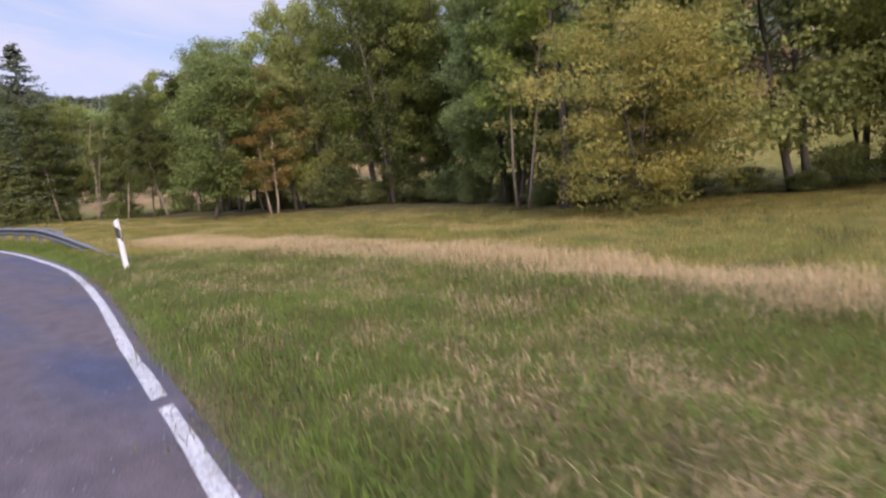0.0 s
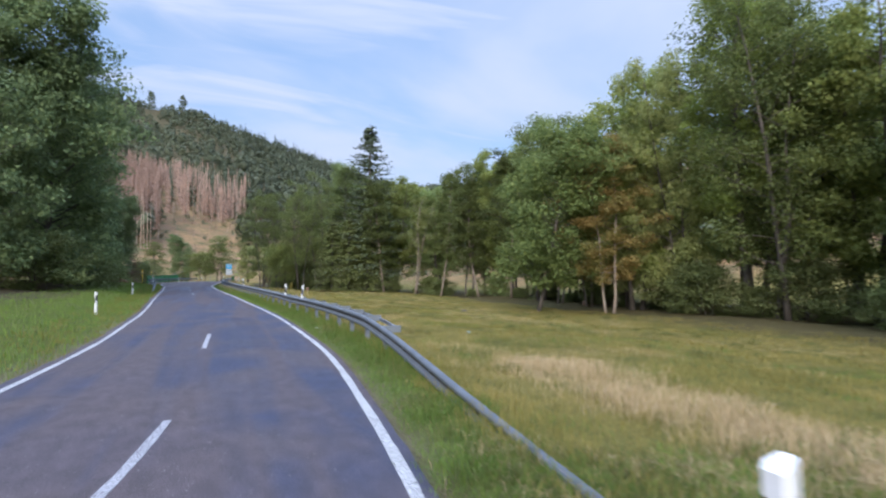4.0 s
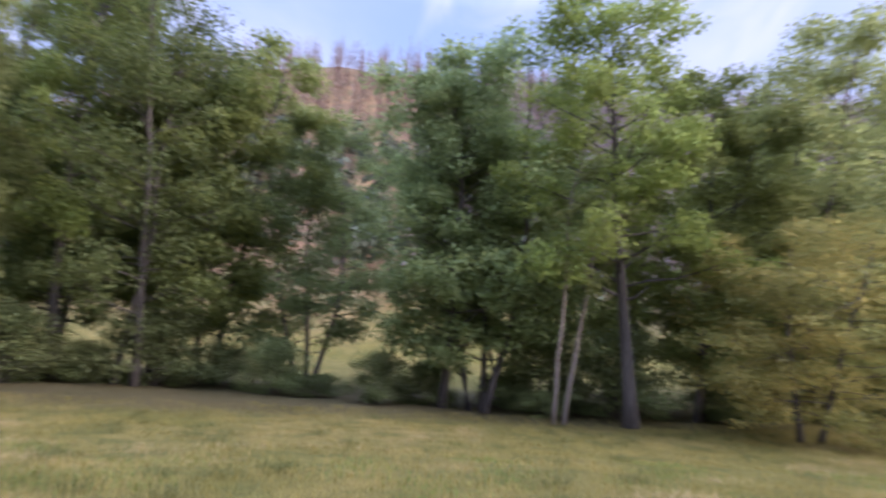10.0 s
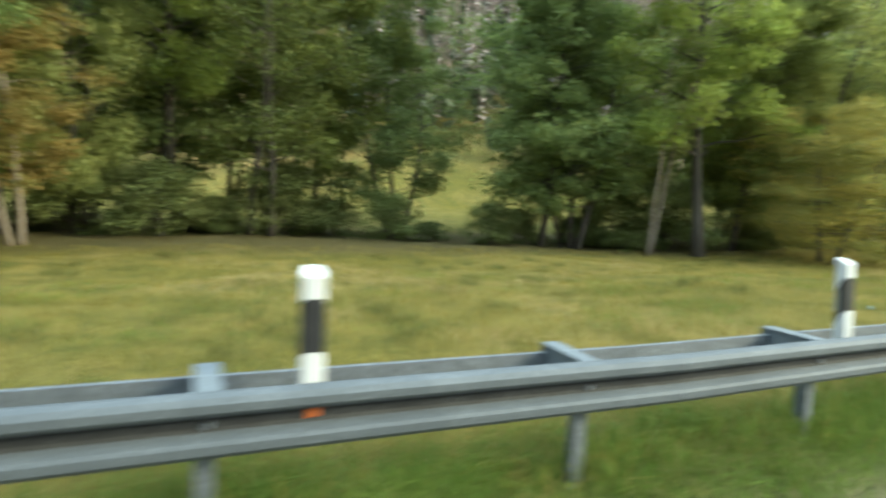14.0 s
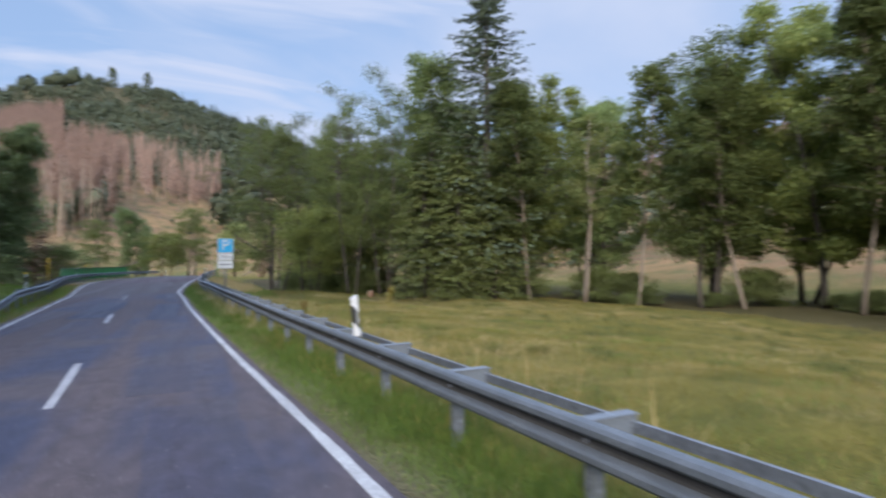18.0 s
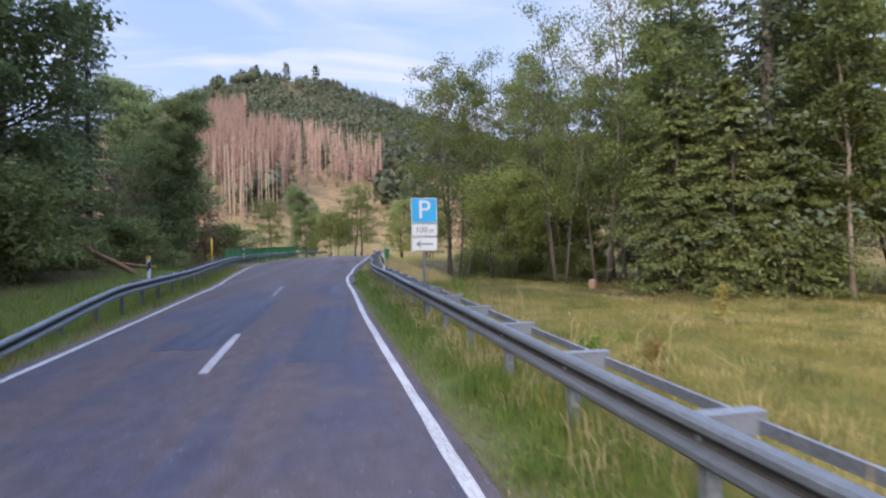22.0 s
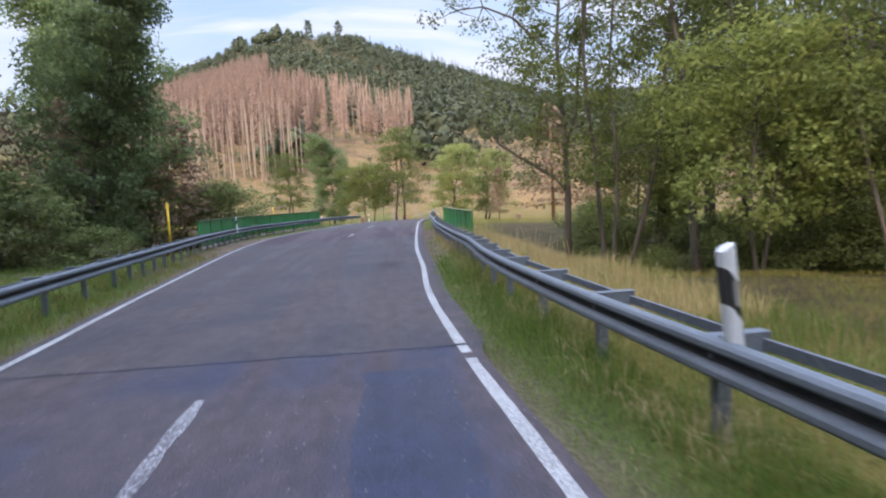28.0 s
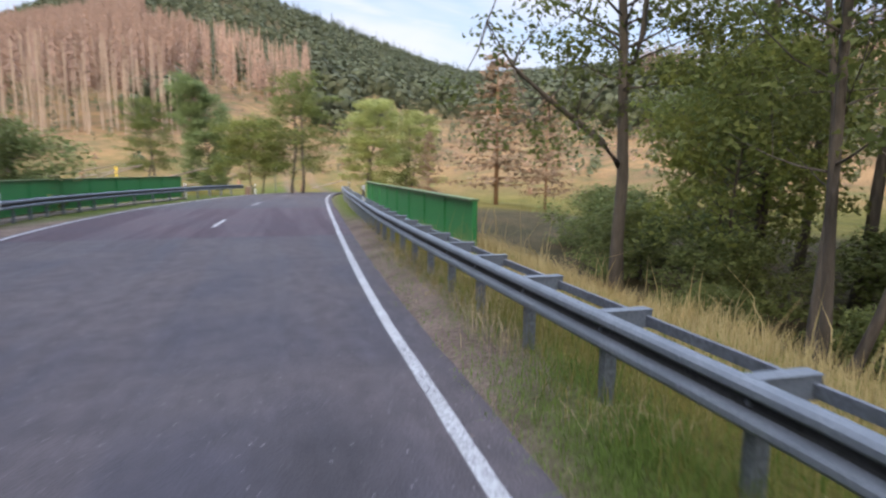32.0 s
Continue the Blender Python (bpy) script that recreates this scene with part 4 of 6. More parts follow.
bottle = thing("plastic_bottle", "crushed pale blue plastic bottle in the meadow", "bottle", at=pose(9.4, -20.45, gz(9.4, -20.45) + 0.05, 84, 10, 40) @ Matrix.Scale(0.5, 4))
part("body", mesh_of("body", *tube_data([(0, 0, 0), (0, 0, 0.03), (0.01, 0, 0.12), (0, 0, 0.2), (0, 0, 0.26)], [0.05, 0.055, 0.045, 0.055, 0.02], 10), M_BLUEPLASTIC, True), bottle)
part("cap", mesh_of("cap", *tube_data([(0, 0, 0.26), (0, 0, 0.29)], [0.022, 0.022], 10), M_WHITE), bottle)
for x, y, r in ((4.36, -19.8, 20), (4.9, -18.6, 70)):
    lt = thing("litter", "crumpled white paper litter on the grass", "litter", at=pose(x, y, gz(x, y) + 0.07, 5, 8, r))
    bm = bmesh.new()
    bmesh.ops.create_grid(bm, x_segments=5, y_segments=4, size=0.5)
    for v in bm.verts:
        v.co = Vector((v.co.x * 0.24, v.co.y * 0.13, 0.035 * noise.noise(v.co * 4 + Vector((r, 0, 0)))))
    bmesh.ops.solidify(bm, geom=bm.faces[:], thickness=0.004)
    me = bpy.data.meshes.new("sheet")
    bm.to_mesh(me)
    bm.free()
    me.materials.append(M_WHITE)
    part("sheet", me, lt)


# ---- trees ----


def leaf_cloud(centres, radii, count, size, rg, flat=0.7, droop=0.0, up=0.5, tri=False):
    """Leaf sprays on the shells of clumps: each one a bent quad."""
    centres, radii = np.asarray(centres, float), np.asarray(radii, float)
    pick = rg.choice(len(centres), count, p=radii**2 / (radii**2).sum())
    d = rg.normal(size=(count, 3))
    d /= np.linalg.norm(d, axis=1)[:, None]
    rad = radii[pick][:, None] * (rg.random((count, 1)) ** 0.45)
    p = centres[pick] + d * rad * np.array([1, 1, flat])
    p[:, 2] -= droop * rg.random(count) ** 2 * radii[pick]
    nrm = d + np.array([0, 0, up]) + rg.normal(scale=0.55, size=(count, 3))
    nrm /= np.linalg.norm(nrm, axis=1)[:, None]
    a = np.cross(nrm, rg.normal(size=(count, 3)))
    a /= np.linalg.norm(a, axis=1)[:, None] + 1e-9
    if droop:
        a = a * 0.5 + np.array([0, 0, -1.0]) * droop
        a /= np.linalg.norm(a, axis=1)[:, None]
    b = np.cross(nrm, a)
    s = size * (0.6 + 0.8 * rg.random((count, 1)))
    a, b = a * s, b * s * (0.55 if not droop else 0.4)
    bend = nrm * s * 0.25
    if tri:
        return np.stack([p - a, p + a * 0.4 + b - bend, p + a * 0.4 - b + bend], 1)
    return np.stack([p - a, p + b * 0.9 - bend, p + a, p - b * 0.9 - bend], 1)


def limb(start, way, length, rg, bend=0.25, n=5):
    pts, p, d = [Vector(start)], Vector(start), Vector(way).normalized()
    for _ in range(n):
        d = (d + Vector(rg.normal(scale=bend, size=3)) * 0.5 + Vector((0, 0, 0.06))).normalized()
        p = p + d * (length / n)
        pts.append(p.copy())
    return pts


PROTOS = {}


def broadleaf(key, h, spread, base, mat, bark, leaves=22000, size=0.16, stems=1, lean=0.0, seed=1, droop=0.0, clumps=56, thick=0.012, top=0.6, tri=True, puff=1.3, boughs=()):
    """A broadleaved tree as two meshes: wood, and a crown of leafy pads on forked limbs."""
    rg = np.random.default_rng(seed)
    wood, cs, rs_ = [], [], []
    for s in range(stems):
        off = Vector((0, 0, 0)) if stems == 1 else Vector((0.35 * math.cos(s * 2.4), 0.35 * math.sin(s * 2.4), 0))
        way = Vector((lean + rg.normal(scale=0.07) + off.x * 0.3, rg.normal(scale=0.07) + off.y * 0.3, 1))
        tr = limb(off + Vector((0, 0, -0.3)), way, h * 0.92, rg, 0.13, 9)
        r0 = h * thick / math.sqrt(stems) * (0.85 + 0.3 * rg.random())
        wood.append(tube_data(tr, [r0 * (1.35 if i == 0 else 1) * (1 - 0.9 * i / 9) + 0.015 for i in range(10)], 8))
        k = clumps // stems
        for i in range(k):
            t = base + (1 - base) * (i + rg.random()) / k
            j = min(int(t * 9), 8)
            st = tr[j].lerp(tr[j + 1], t * 9 - j)
            prof = math.sin(math.pi * min(1.0, ((t - base) / (1 - base)) ** top * 0.74 + 0.14)) ** 0.7
            ln = spread * prof * (0.45 + 0.7 * rg.random())
            az = i * 2.4 + rg.random() * 0.8
            lb = limb(st, Vector((math.cos(az), math.sin(az), 0.5 - 0.5 * droop - 0.35 * (1 - t))), max(ln, 0.4), rg, 0.26, 4)
            rl = max(r0 * 0.34 * (1 - t * 0.6), 0.02)
            wood.append(tube_data(lb, [max(rl * (1 - q / 4.6), 0.01) for q in range(5)], 5))
            ends = [(lb[4], 1.0), (lb[3], 0.8)]
            for q in (2, 3):
                sub = limb(lb[q], (lb[q] - lb[q - 1]).normalized() + Vector(rg.normal(scale=0.7, size=3)), max(ln * 0.4, 0.3), rg, 0.3, 2)
                wood.append(tube_data(sub, [max(rl * 0.45, 0.008), 0.008, 0.005], 3, False))
                ends.append((sub[2], 0.85))
            for p, rr in ends:
                cs.append(p + Vector(rg.normal(scale=0.12, size=3)))
                rs_.append((spread * (0.115 + 0.10 * rg.random()) * rr + 0.16) * puff)
    for bough, r in boughs:
        bp = [Vector(p) for p in bough]
        wood.append(tube_data(bp, [max(r * (1 - 0.8 * i / (len(bp) - 1)), 0.02) for i in range(len(bp))], 7))
        for p in bp[2:]:
            for _ in range(4):
                tw = limb(p, rg.normal(size=3), 1.1 + rg.random(), rg, 0.4, 3)
                wood.append(tube_data(tw, [0.03, 0.02, 0.012, 0.006], 4, False))
                cs.append(tw[3])
                rs_.append(0.55 + 0.35 * rg.random())
    wm = mesh_of(key + "_wood", *join_data(wood), bark, True)
    lm = quads_mesh(key + "_crown", leaf_cloud([tuple(c) for c in cs], rs_, leaves, size, rg, 0.6, droop, 0.7, tri), mat)
    PROTOS[key] = (wm, lm, h)


def conifer(key, h, spread, base, mat, bark, tiers=26, per=9, seed=1, droop=0.3, size=0.5, thin=1.0, needles=9, slim=0.15):
    """A spruce: a straight stem, whorls of boughs with hanging sprays."""
    rg = np.random.default_rng(seed)
    wood = [tube_data([(0, 0, -0.3), (0, 0, h * 0.5), (0, 0, h)], [h * 0.013, h * 0.008, 0.02], 8)]
    q = []
    for i in range(tiers):
        t = base + (1 - base) * (i / tiers) ** 1.05
        ln = spread * (1 - t) ** 0.8 / (1 - base) ** 0.8 * (0.85 + 0.3 * rg.random()) + 0.2
        for k in range(per):
            if rg.random() > thin:
                continue
            az = 2 * math.pi * (k + rg.random()) / per + i * 0.7
            l2 = ln * (0.7 + 0.45 * rg.random())
            z = h * min(t + (1 - base) / tiers * rg.uniform(-0.6, 0.6), 0.99)
            dr = droop * rg.uniform(0.45, 1.5)
            out = Vector((math.cos(az), math.sin(az), 0))
            side = Vector((-out.y, out.x, 0))
            pts = [Vector((0, 0, z)) + out * l2 * s + Vector((0, 0, l2 * (0.10 * s - dr * s * s * 1.1 + 0.16 * s**4))) for s in (0, 0.35, 0.7, 1.0)]
            if l2 > 0.8 and k % 2 == 0:
                wood.append(tube_data(pts, [0.035, 0.025, 0.015, 0.006], 4, False))
            for s in range(needles):
                f = 0.15 + 0.85 * (s + rg.random()) / needles
                p = pts[0].lerp(pts[3], f)
                p.z = z + l2 * (0.10 * f - dr * f * f * 1.1 + 0.16 * f**4) + rg.normal(scale=0.05)
                p += side * rg.normal(scale=0.10 * l2 * f)
                sgn = 1 if s % 2 else -1
                w = side * sgn * (0.9 - 0.3 * f) + out * 0.55 + Vector((0, 0, -0.2 - 0.9 * rg.random())) + Vector(rg.normal(scale=0.32, size=3))
                w = w.normalized() * size * (0.55 + 0.6 * rg.random()) * (1.1 - 0.35 * f)
                n = out.cross(w).normalized() * size * slim + Vector(rg.normal(scale=0.03, size=3))
                q.append((p - n * 0.6, p + w * 0.6 - n, p + w, p + w * 0.5 + n))
    wm = mesh_of(key + "_wood", *join_data(wood), bark, True)
    PROTOS[key] = (wm, quads_mesh(key + "_crown", [[tuple(v) for v in f] for f in q], mat), h)


def tree(key, x, y, h, label, turn=0.0, wide=1.0, group="trees along the stream", category="tree", sink=0.0):
    wm, lm, h0 = PROTOS[key]
    s = h / h0
    t = thing("tree", label, category, group, at=Matrix.LocRotScale((x, y, gz(x, y) - sink), Euler((0, 0, radians(turn))), (s * wide, s * wide, s)))
    part("trunk", wm, t)
    part("crown", lm, t)
    return t


broadleaf("alder_a", 18, 3.7, 0.14, M_LEAF_DARK, M_BARK, 27000, 0.125, 1, 0.02, 11, clumps=62)
broadleaf("alder_b", 17, 3.4, 0.14, M_LEAF_MID, M_BARK, 27000, 0.13, 2, -0.03, 12, clumps=64)
broadleaf("alder_c", 16, 3.9, 0.14, M_LEAF_DARK, M_BARK, 27000, 0.125, 3, 0.04, 13, clumps=69)
broadleaf("alder_far", 17, 4.2, 0.08, M_LEAF_HAZY, M_BARK, 15000, 0.2, 2, 0.0, 25, clumps=60, puff=1.5)
broadleaf("alder_rear", 17, 3.8, 0.2, M_LEAF_MID, M_BARK, 11000, 0.22, 2, 0.0, 28, clumps=50, puff=1.4)
broadleaf("wood_tree", 18, 4.4, 0.05, M_LEAF_WOOD, M_BARK, 36000, 0.145, 1, 0.0, 27, clumps=104, puff=1.3)
broadleaf("elm_tall", 25, 5.6, 0.05, M_LEAF_WOOD, M_BARK, 46000, 0.15, 1, 0.03, 29, clumps=120, puff=1.15, top=0.7)
broadleaf("maple_a", 17, 5.2, 0.16, M_LEAF_MAPLE, M_BARK, 30000, 0.17, 1, 0.0, 14, clumps=86, top=0.8)
broadleaf("maple_b", 8, 3.2, 0.28, M_LEAF_MID, M_BARK, 15000, 0.09, 2, 0.03, 15, clumps=60, top=0.8, thick=0.010, tri=False)
broadleaf("ash_light", 20, 5.6, 0.30, M_LEAF_LIGHT, M_BARK, 24000, 0.13, 1, 0.06, 16, clumps=46, thick=0.015, puff=1.0)
broadleaf("willow", 12.5, 5.0, 0.13, M_LEAF_GOLD, M_BARK, 32000, 0.13, 2, 0.0, 17, droop=0.42, clumps=84, top=0.75, puff=1.05)
broadleaf("olive", 17, 4.2, 0.14, M_LEAF_OLIVE, M_BARK, 27000, 0.13, 2, 0.0, 18, clumps=60)
broadleaf("autumn", 18, 3.2, 0.2, M_LEAF_ORANGE, M_BARK_PALE, 16000, 0.14, 2, 0.05, 19, clumps=56, thick=0.009)
broadleaf("birch_sparse", 15, 2.2, 0.45, M_LEAF_OLIVE, M_BARK_PALE, 2600, 0.13, 2, -0.10, 20, clumps=30, thick=0.009)
broadleaf("pole_tree", 14, 2.0, 0.32, M_LEAF, M_BARK_PALE, 9000, 0.12, 1, 0.02, 21, clumps=38, thick=0.007)
broadleaf("airy", 14, 3.1, 0.18, M_LEAF, M_BARK, 19000, 0.085, 2, 0.05, 22, clumps=60, thick=0.010)
broadleaf("stream_alder", 17, 3.4, 0.22, M_LEAF, M_BARK, 14500, 0.085, 3, 0.05, 26, clumps=54, thick=0.0075)
broadleaf("stem_alder", 18, 3.0, 0.42, M_LEAF, M_BARK, 7000, 0.10, 1, 0.0, 41, clumps=40, thick=0.0105, puff=1.1)
broadleaf("bent_alder", 18, 3.4, 0.36, M_LEAF, M_BARK, 15000, 0.095, 1, 0.0, 43, clumps=52, thick=0.0105, puff=1.1, boughs=(
    (((0, 0, 3.6), (-0.7, -0.1, 4.3), (-1.5, -0.2, 4.8), (-2.4, -0.4, 5.3), (-3.4, -0.5, 6.0), (-4.2, -0.8, 6.9)), 0.12),
    (((0, 0, 5.6), (0.6, 0.2, 7.2), (0.9, 0.4, 9.5), (1.3, 0.3, 12.0), (1.5, 0.5, 14.5)), 0.11),
    (((0, 0, 9.0), (-1.2, -0.6, 10.4), (-2.6, -1.2, 11.4), (-4.0, -1.6, 11.8), (-5.2, -1.8, 11.6)), 0.09)))
broadleaf("bush", 4, 2.2, 0.02, M_LEAF_BUSH, M_BARK, 11000, 0.09, 4, 0.0, 23, clumps=40, puff=1.6)
conifer("fir_tall", 24, 5.4, 0.08, M_NEEDLE, M_BARK, 36, 10, 31, 0.12, 0.38, 0.85, needles=30)
conifer("spruce_young", 10, 3.5, 0.03, M_NEEDLE_OLIVE, M_BARK, 19, 11, 32, 0.42, 0.24, 0.92, needles=92, slim=0.055)
conifer("spruce_airy", 19, 3.0, 0.15, M_NEEDLE, M_BARK, 34, 9, 33, 0.34, 0.19, 0.8, needles=50)
conifer("larch_tall", 31, 2.4, 0.3, M_NEEDLE_OLIVE, M_BARK, 34, 7, 34, 0.1, 0.4, 0.7, needles=12)
conifer("dead_spruce", 7, 2.2, 0.15, M_DEAD, M_BARK_RED, 18, 8, 35, 0.20, 0.28, 0.8, needles=16)

# trees beyond the meadow, from the south to the north
for key, x, y, h, wd, lb in (
    ("willow", 24.6, -40.0, 9.2, 1.35, "golden olive willow with drooping twigs"),
    ("olive", 31.0, -52.5, 18.0, 1.1, "olive green tree behind the willow"),
    ("olive", 30.5, -45.5, 20.3, 1, "dark green alder behind the willow"),
    ("alder_b", 30.0, -38.6, 18.5, 0.9, "green alder with leaning dark stems"),
    ("ash_light", 28.2, -34.3, 21, 0.95, "tall ash with light green crown and forked trunk"),
    ("birch_sparse", 28.7, -31.0, 15.3, 1, "pale-barked tree with bent bare branch"),
    ("alder_c", 32.4, -28.4, 20.5, 1.05, "dark alder with clustered black stems"),
    ("alder_a", 33.0, -26.6, 18.5, 1.0, "dark green alder at the stream"),
    ("alder_c", 40.0, -19.5, 17.5, 1.05, "dark green alder behind the meadow"),
    ("bush", 35.4, -5.1, 4.0, 1.2, "leafy dark brush under the alders"),
    ("bush", 37.9, -11.5, 4.2, 1.2, "leafy dark brush under the alders"),
    ("bush", 33.8, -31.9, 4.6, 1.1, "leafy dark brush under the alders"),
    ("bush", 31.4, -35.2, 4.4, 1.1, "leafy dark brush behind the ash"),
    ("bush", 36.5, -1.0, 4.2, 1.2, "leafy dark brush under the alders"),
    ("bush", 33.5, -23.5, 2.6, 1, "low leafy bush at the meadow edge"),
    ("bush", 36.5, -18.0, 2.8, 1, "low dark bush at the meadow edge"),
    ("alder_b", 41.5, -13.5, 22.5, 1, "green alder with several stems"),
    ("airy", 37.0, -10.5, 23, 1.05, "green alder with yellow-green leaves"),
    ("ash_light", 39.0, -6.0, 25.5, 0.8, "yellow-green ash in the tree row"),
    ("alder_a", 42.2, -4.3, 26.5, 0.95, "tall alder with dark stems"),
    ("olive", 36.5, -2.0, 21.5, 0.68, "olive green tree in the stream row"),
    ("alder_b", 34.8, 2.0, 22.3, 1, "green alder with dark stems"),
    ("olive", 37.0, 6.0, 16.5, 1.0, "olive green tree in the stream row"),
    ("autumn", 30.2, -0.6, 15.6, 1.1, "ash turning orange behind the lone maple"),
    ("maple_a", 25.9, 3.3, 15.6, 1.0, "broad green tree standing alone in the meadow"),
    ("autumn", 35.6, 9.8, 17.5, 1.0, "tree with autumn orange crown and reddish bark"),
    ("larch_tall", 49.0, 3.6, 32, 1, "tall thin larch rising over the tree row"),
    ("olive", 37.8, 12.5, 17, 0.9, "olive green tree with reddish trunk"),
    ("birch_sparse", 34.6, 14.0, 17.0, 1, "bare reddish twin-stemmed tree"),
    ("alder_b", 38.5, 17.5, 19.0, 0.95, "green alder in the stream row"),
    ("airy", 35.8, 20.0, 22.0, 1, "slender green alder in the row"),
    ("alder_a", 38.5, 23.5, 23.0, 0.9, "dark green alder in the stream row"),
    ("pole_tree", 35.0, 25.5, 19.0, 1, "thin pale-stemmed tree by the meadow"),
    ("alder_b", 37.5, 29.0, 20.8, 0.9, "green alder in the stream row"),
    ("pole_tree", 33.3, 31.5, 17.0, 1, "thin pale-stemmed tree by the meadow"),
    ("airy", 33.2, 34.5, 18.7, 1.0, "alder with three pale stems"),
    ("alder_a", 36.5, 36.5, 18.8, 0.95, "dark green alder in the stream row"),
    ("pole_tree", 30.3, 38.0, 19.1, 0.9, "thin pale-stemmed tree by the meadow"),
    ("birch_sparse", 27.2, 40.2, 15.3, 1.1, "sparse birch with crooked pale twin trunk"),
    ("pole_tree", 22.8, 40.2, 16.8, 1, "thin pale forked sapling"),
    ("fir_tall", 21.6, 44.2, 24.6, 1.45, "tall dark spruce with pointed top"),
    ("alder_b", 26.0, 46.0, 18.3, 0.95, "green alder behind the birch"),
    ("alder_a", 31.5, 43.5, 16.8, 0.95, "dark green alder in the stream row"),
    ("spruce_young", 16.0, 43.2, 9.8, 1.15, "bushy olive green spruce with hanging boughs"),
    ("spruce_young", 20.6, 41.4, 8.8, 1.25, "bushy olive green spruce by the meadow"),
    ("spruce_young", 18.1, 42.0, 10.2, 1.1, "bushy olive green spruce with brown cones"),
    ("stream_alder", 15.4, 50.5, 18, 1.0, "green alder behind the spruces"),
    ("alder_a", 18.2, 48.5, 20.0, 0.9, "dark green alder behind the spruces"),
    ("stem_alder", 18.5, 54.0, 16, 0.95, "dark green alder by the stream"),
    ("maple_b", 9.9, 52.2, 7.2, 1.0, "young maple with bright green leaves"),
    ("stream_alder", 12.4, 49.6, 15.5, 0.9, "airy green alder at the ditch"),
    ("stream_alder", 7.6, 57.2, 16.5, 1.0, "leaning airy alder by the stream"),
    ("stem_alder", 13.6, 61.5, 18.5, 0.9, "green alder with dark stems over the stream"),
    ("maple_b", 12.0, 64.0, 7.5, 1.0, "young maple with bright green leaves"),
    ("stem_alder", 16.5, 66.0, 16.5, 0.95, "dark green alder over the stream"),
    ("stem_alder", 12.9, 64.0, 18, 1.0, "tall dark-stemmed alder over the stream"),
    ("stem_alder", 14.3, 59.2, 17, 0.9, "dark-stemmed alder in the shade"),
    ("stem_alder", 17.2, 62.0, 17.5, 0.9, "dark-stemmed alder in the shade"),
    ("stem_alder", 20.8, 77.0, 18, 1.0, "dark-stemmed alder beyond the stream"),
    ("stem_alder", 15.8, 55.0, 16.5, 0.9, "dark-stemmed alder in the shade"),
    ("maple_b", 14.5, 56.5, 8.0, 1.0, "young maple with bright green leaves"),
    ("wood_tree", 18.0, 58.5, 9.0, 0.95, "dense dark tree beyond the ditch"),
    ("wood_tree", 22.5, 52.0, 10.5, 0.95, "dense dark tree beyond the ditch"),
    ("wood_tree", 16.0, 69.5, 8.0, 0.9, "dense dark tree over the stream"),
    ("wood_tree", 24.5, 64.0, 11.0, 0.95, "dense dark tree beyond the stream"),
    ("stem_alder", 21.0, 61.0, 16, 0.95, "dark alder behind the stream"),
    ("stem_alder", 9.6, 54.6, 16.0, 0.85, "slender dark alder at the ditch"),
    ("bush", 9.4, 57.4, 1.4, 1.4, "dark bush on the stream bank"),
    ("bush", 11.6, 54.6, 2.4, 1.4, "dark bush on the stream bank"),
    ("bush", 8.4, 60.6, 1.2, 1.4, "dark bush on the stream bank"),
    ("bush", 13.5, 60.0, 2.6, 1.4, "dark bush on the stream bank"),
    ("bush", 11.0, 67.5, 2.6, 1.4, "dark bush on the stream bank"),
    ("bush", 12.8, 71.5, 3.0, 1.4, "dark bush on the stream bank"),
    ("bush", 10.5, 62.5, 2.2, 1.3, "dark bush on the stream bank"),
    ("bush", 14.0, 52.5, 2.4, 1.3, "dark bush in the shade of the alders"),
    ("dead_spruce", 16.4, 95.0, 12.0, 1.3, "dead spruce with bare reddish twigs"),
    ("dead_spruce", 19.6, 92.5, 9.2, 0.9, "dead spruce with bare reddish twigs"),
    ("dead_spruce", 11.0, 96.0, 5.5, 0.9, "small dead spruce with reddish twigs"),
):
    tree(key, x, y, h, lb, (x * 37 + y * 53) % 360, wd)
tree("bent_alder", 8.2, 64.1, 18, "tall alder with bent limbs by the bridge")
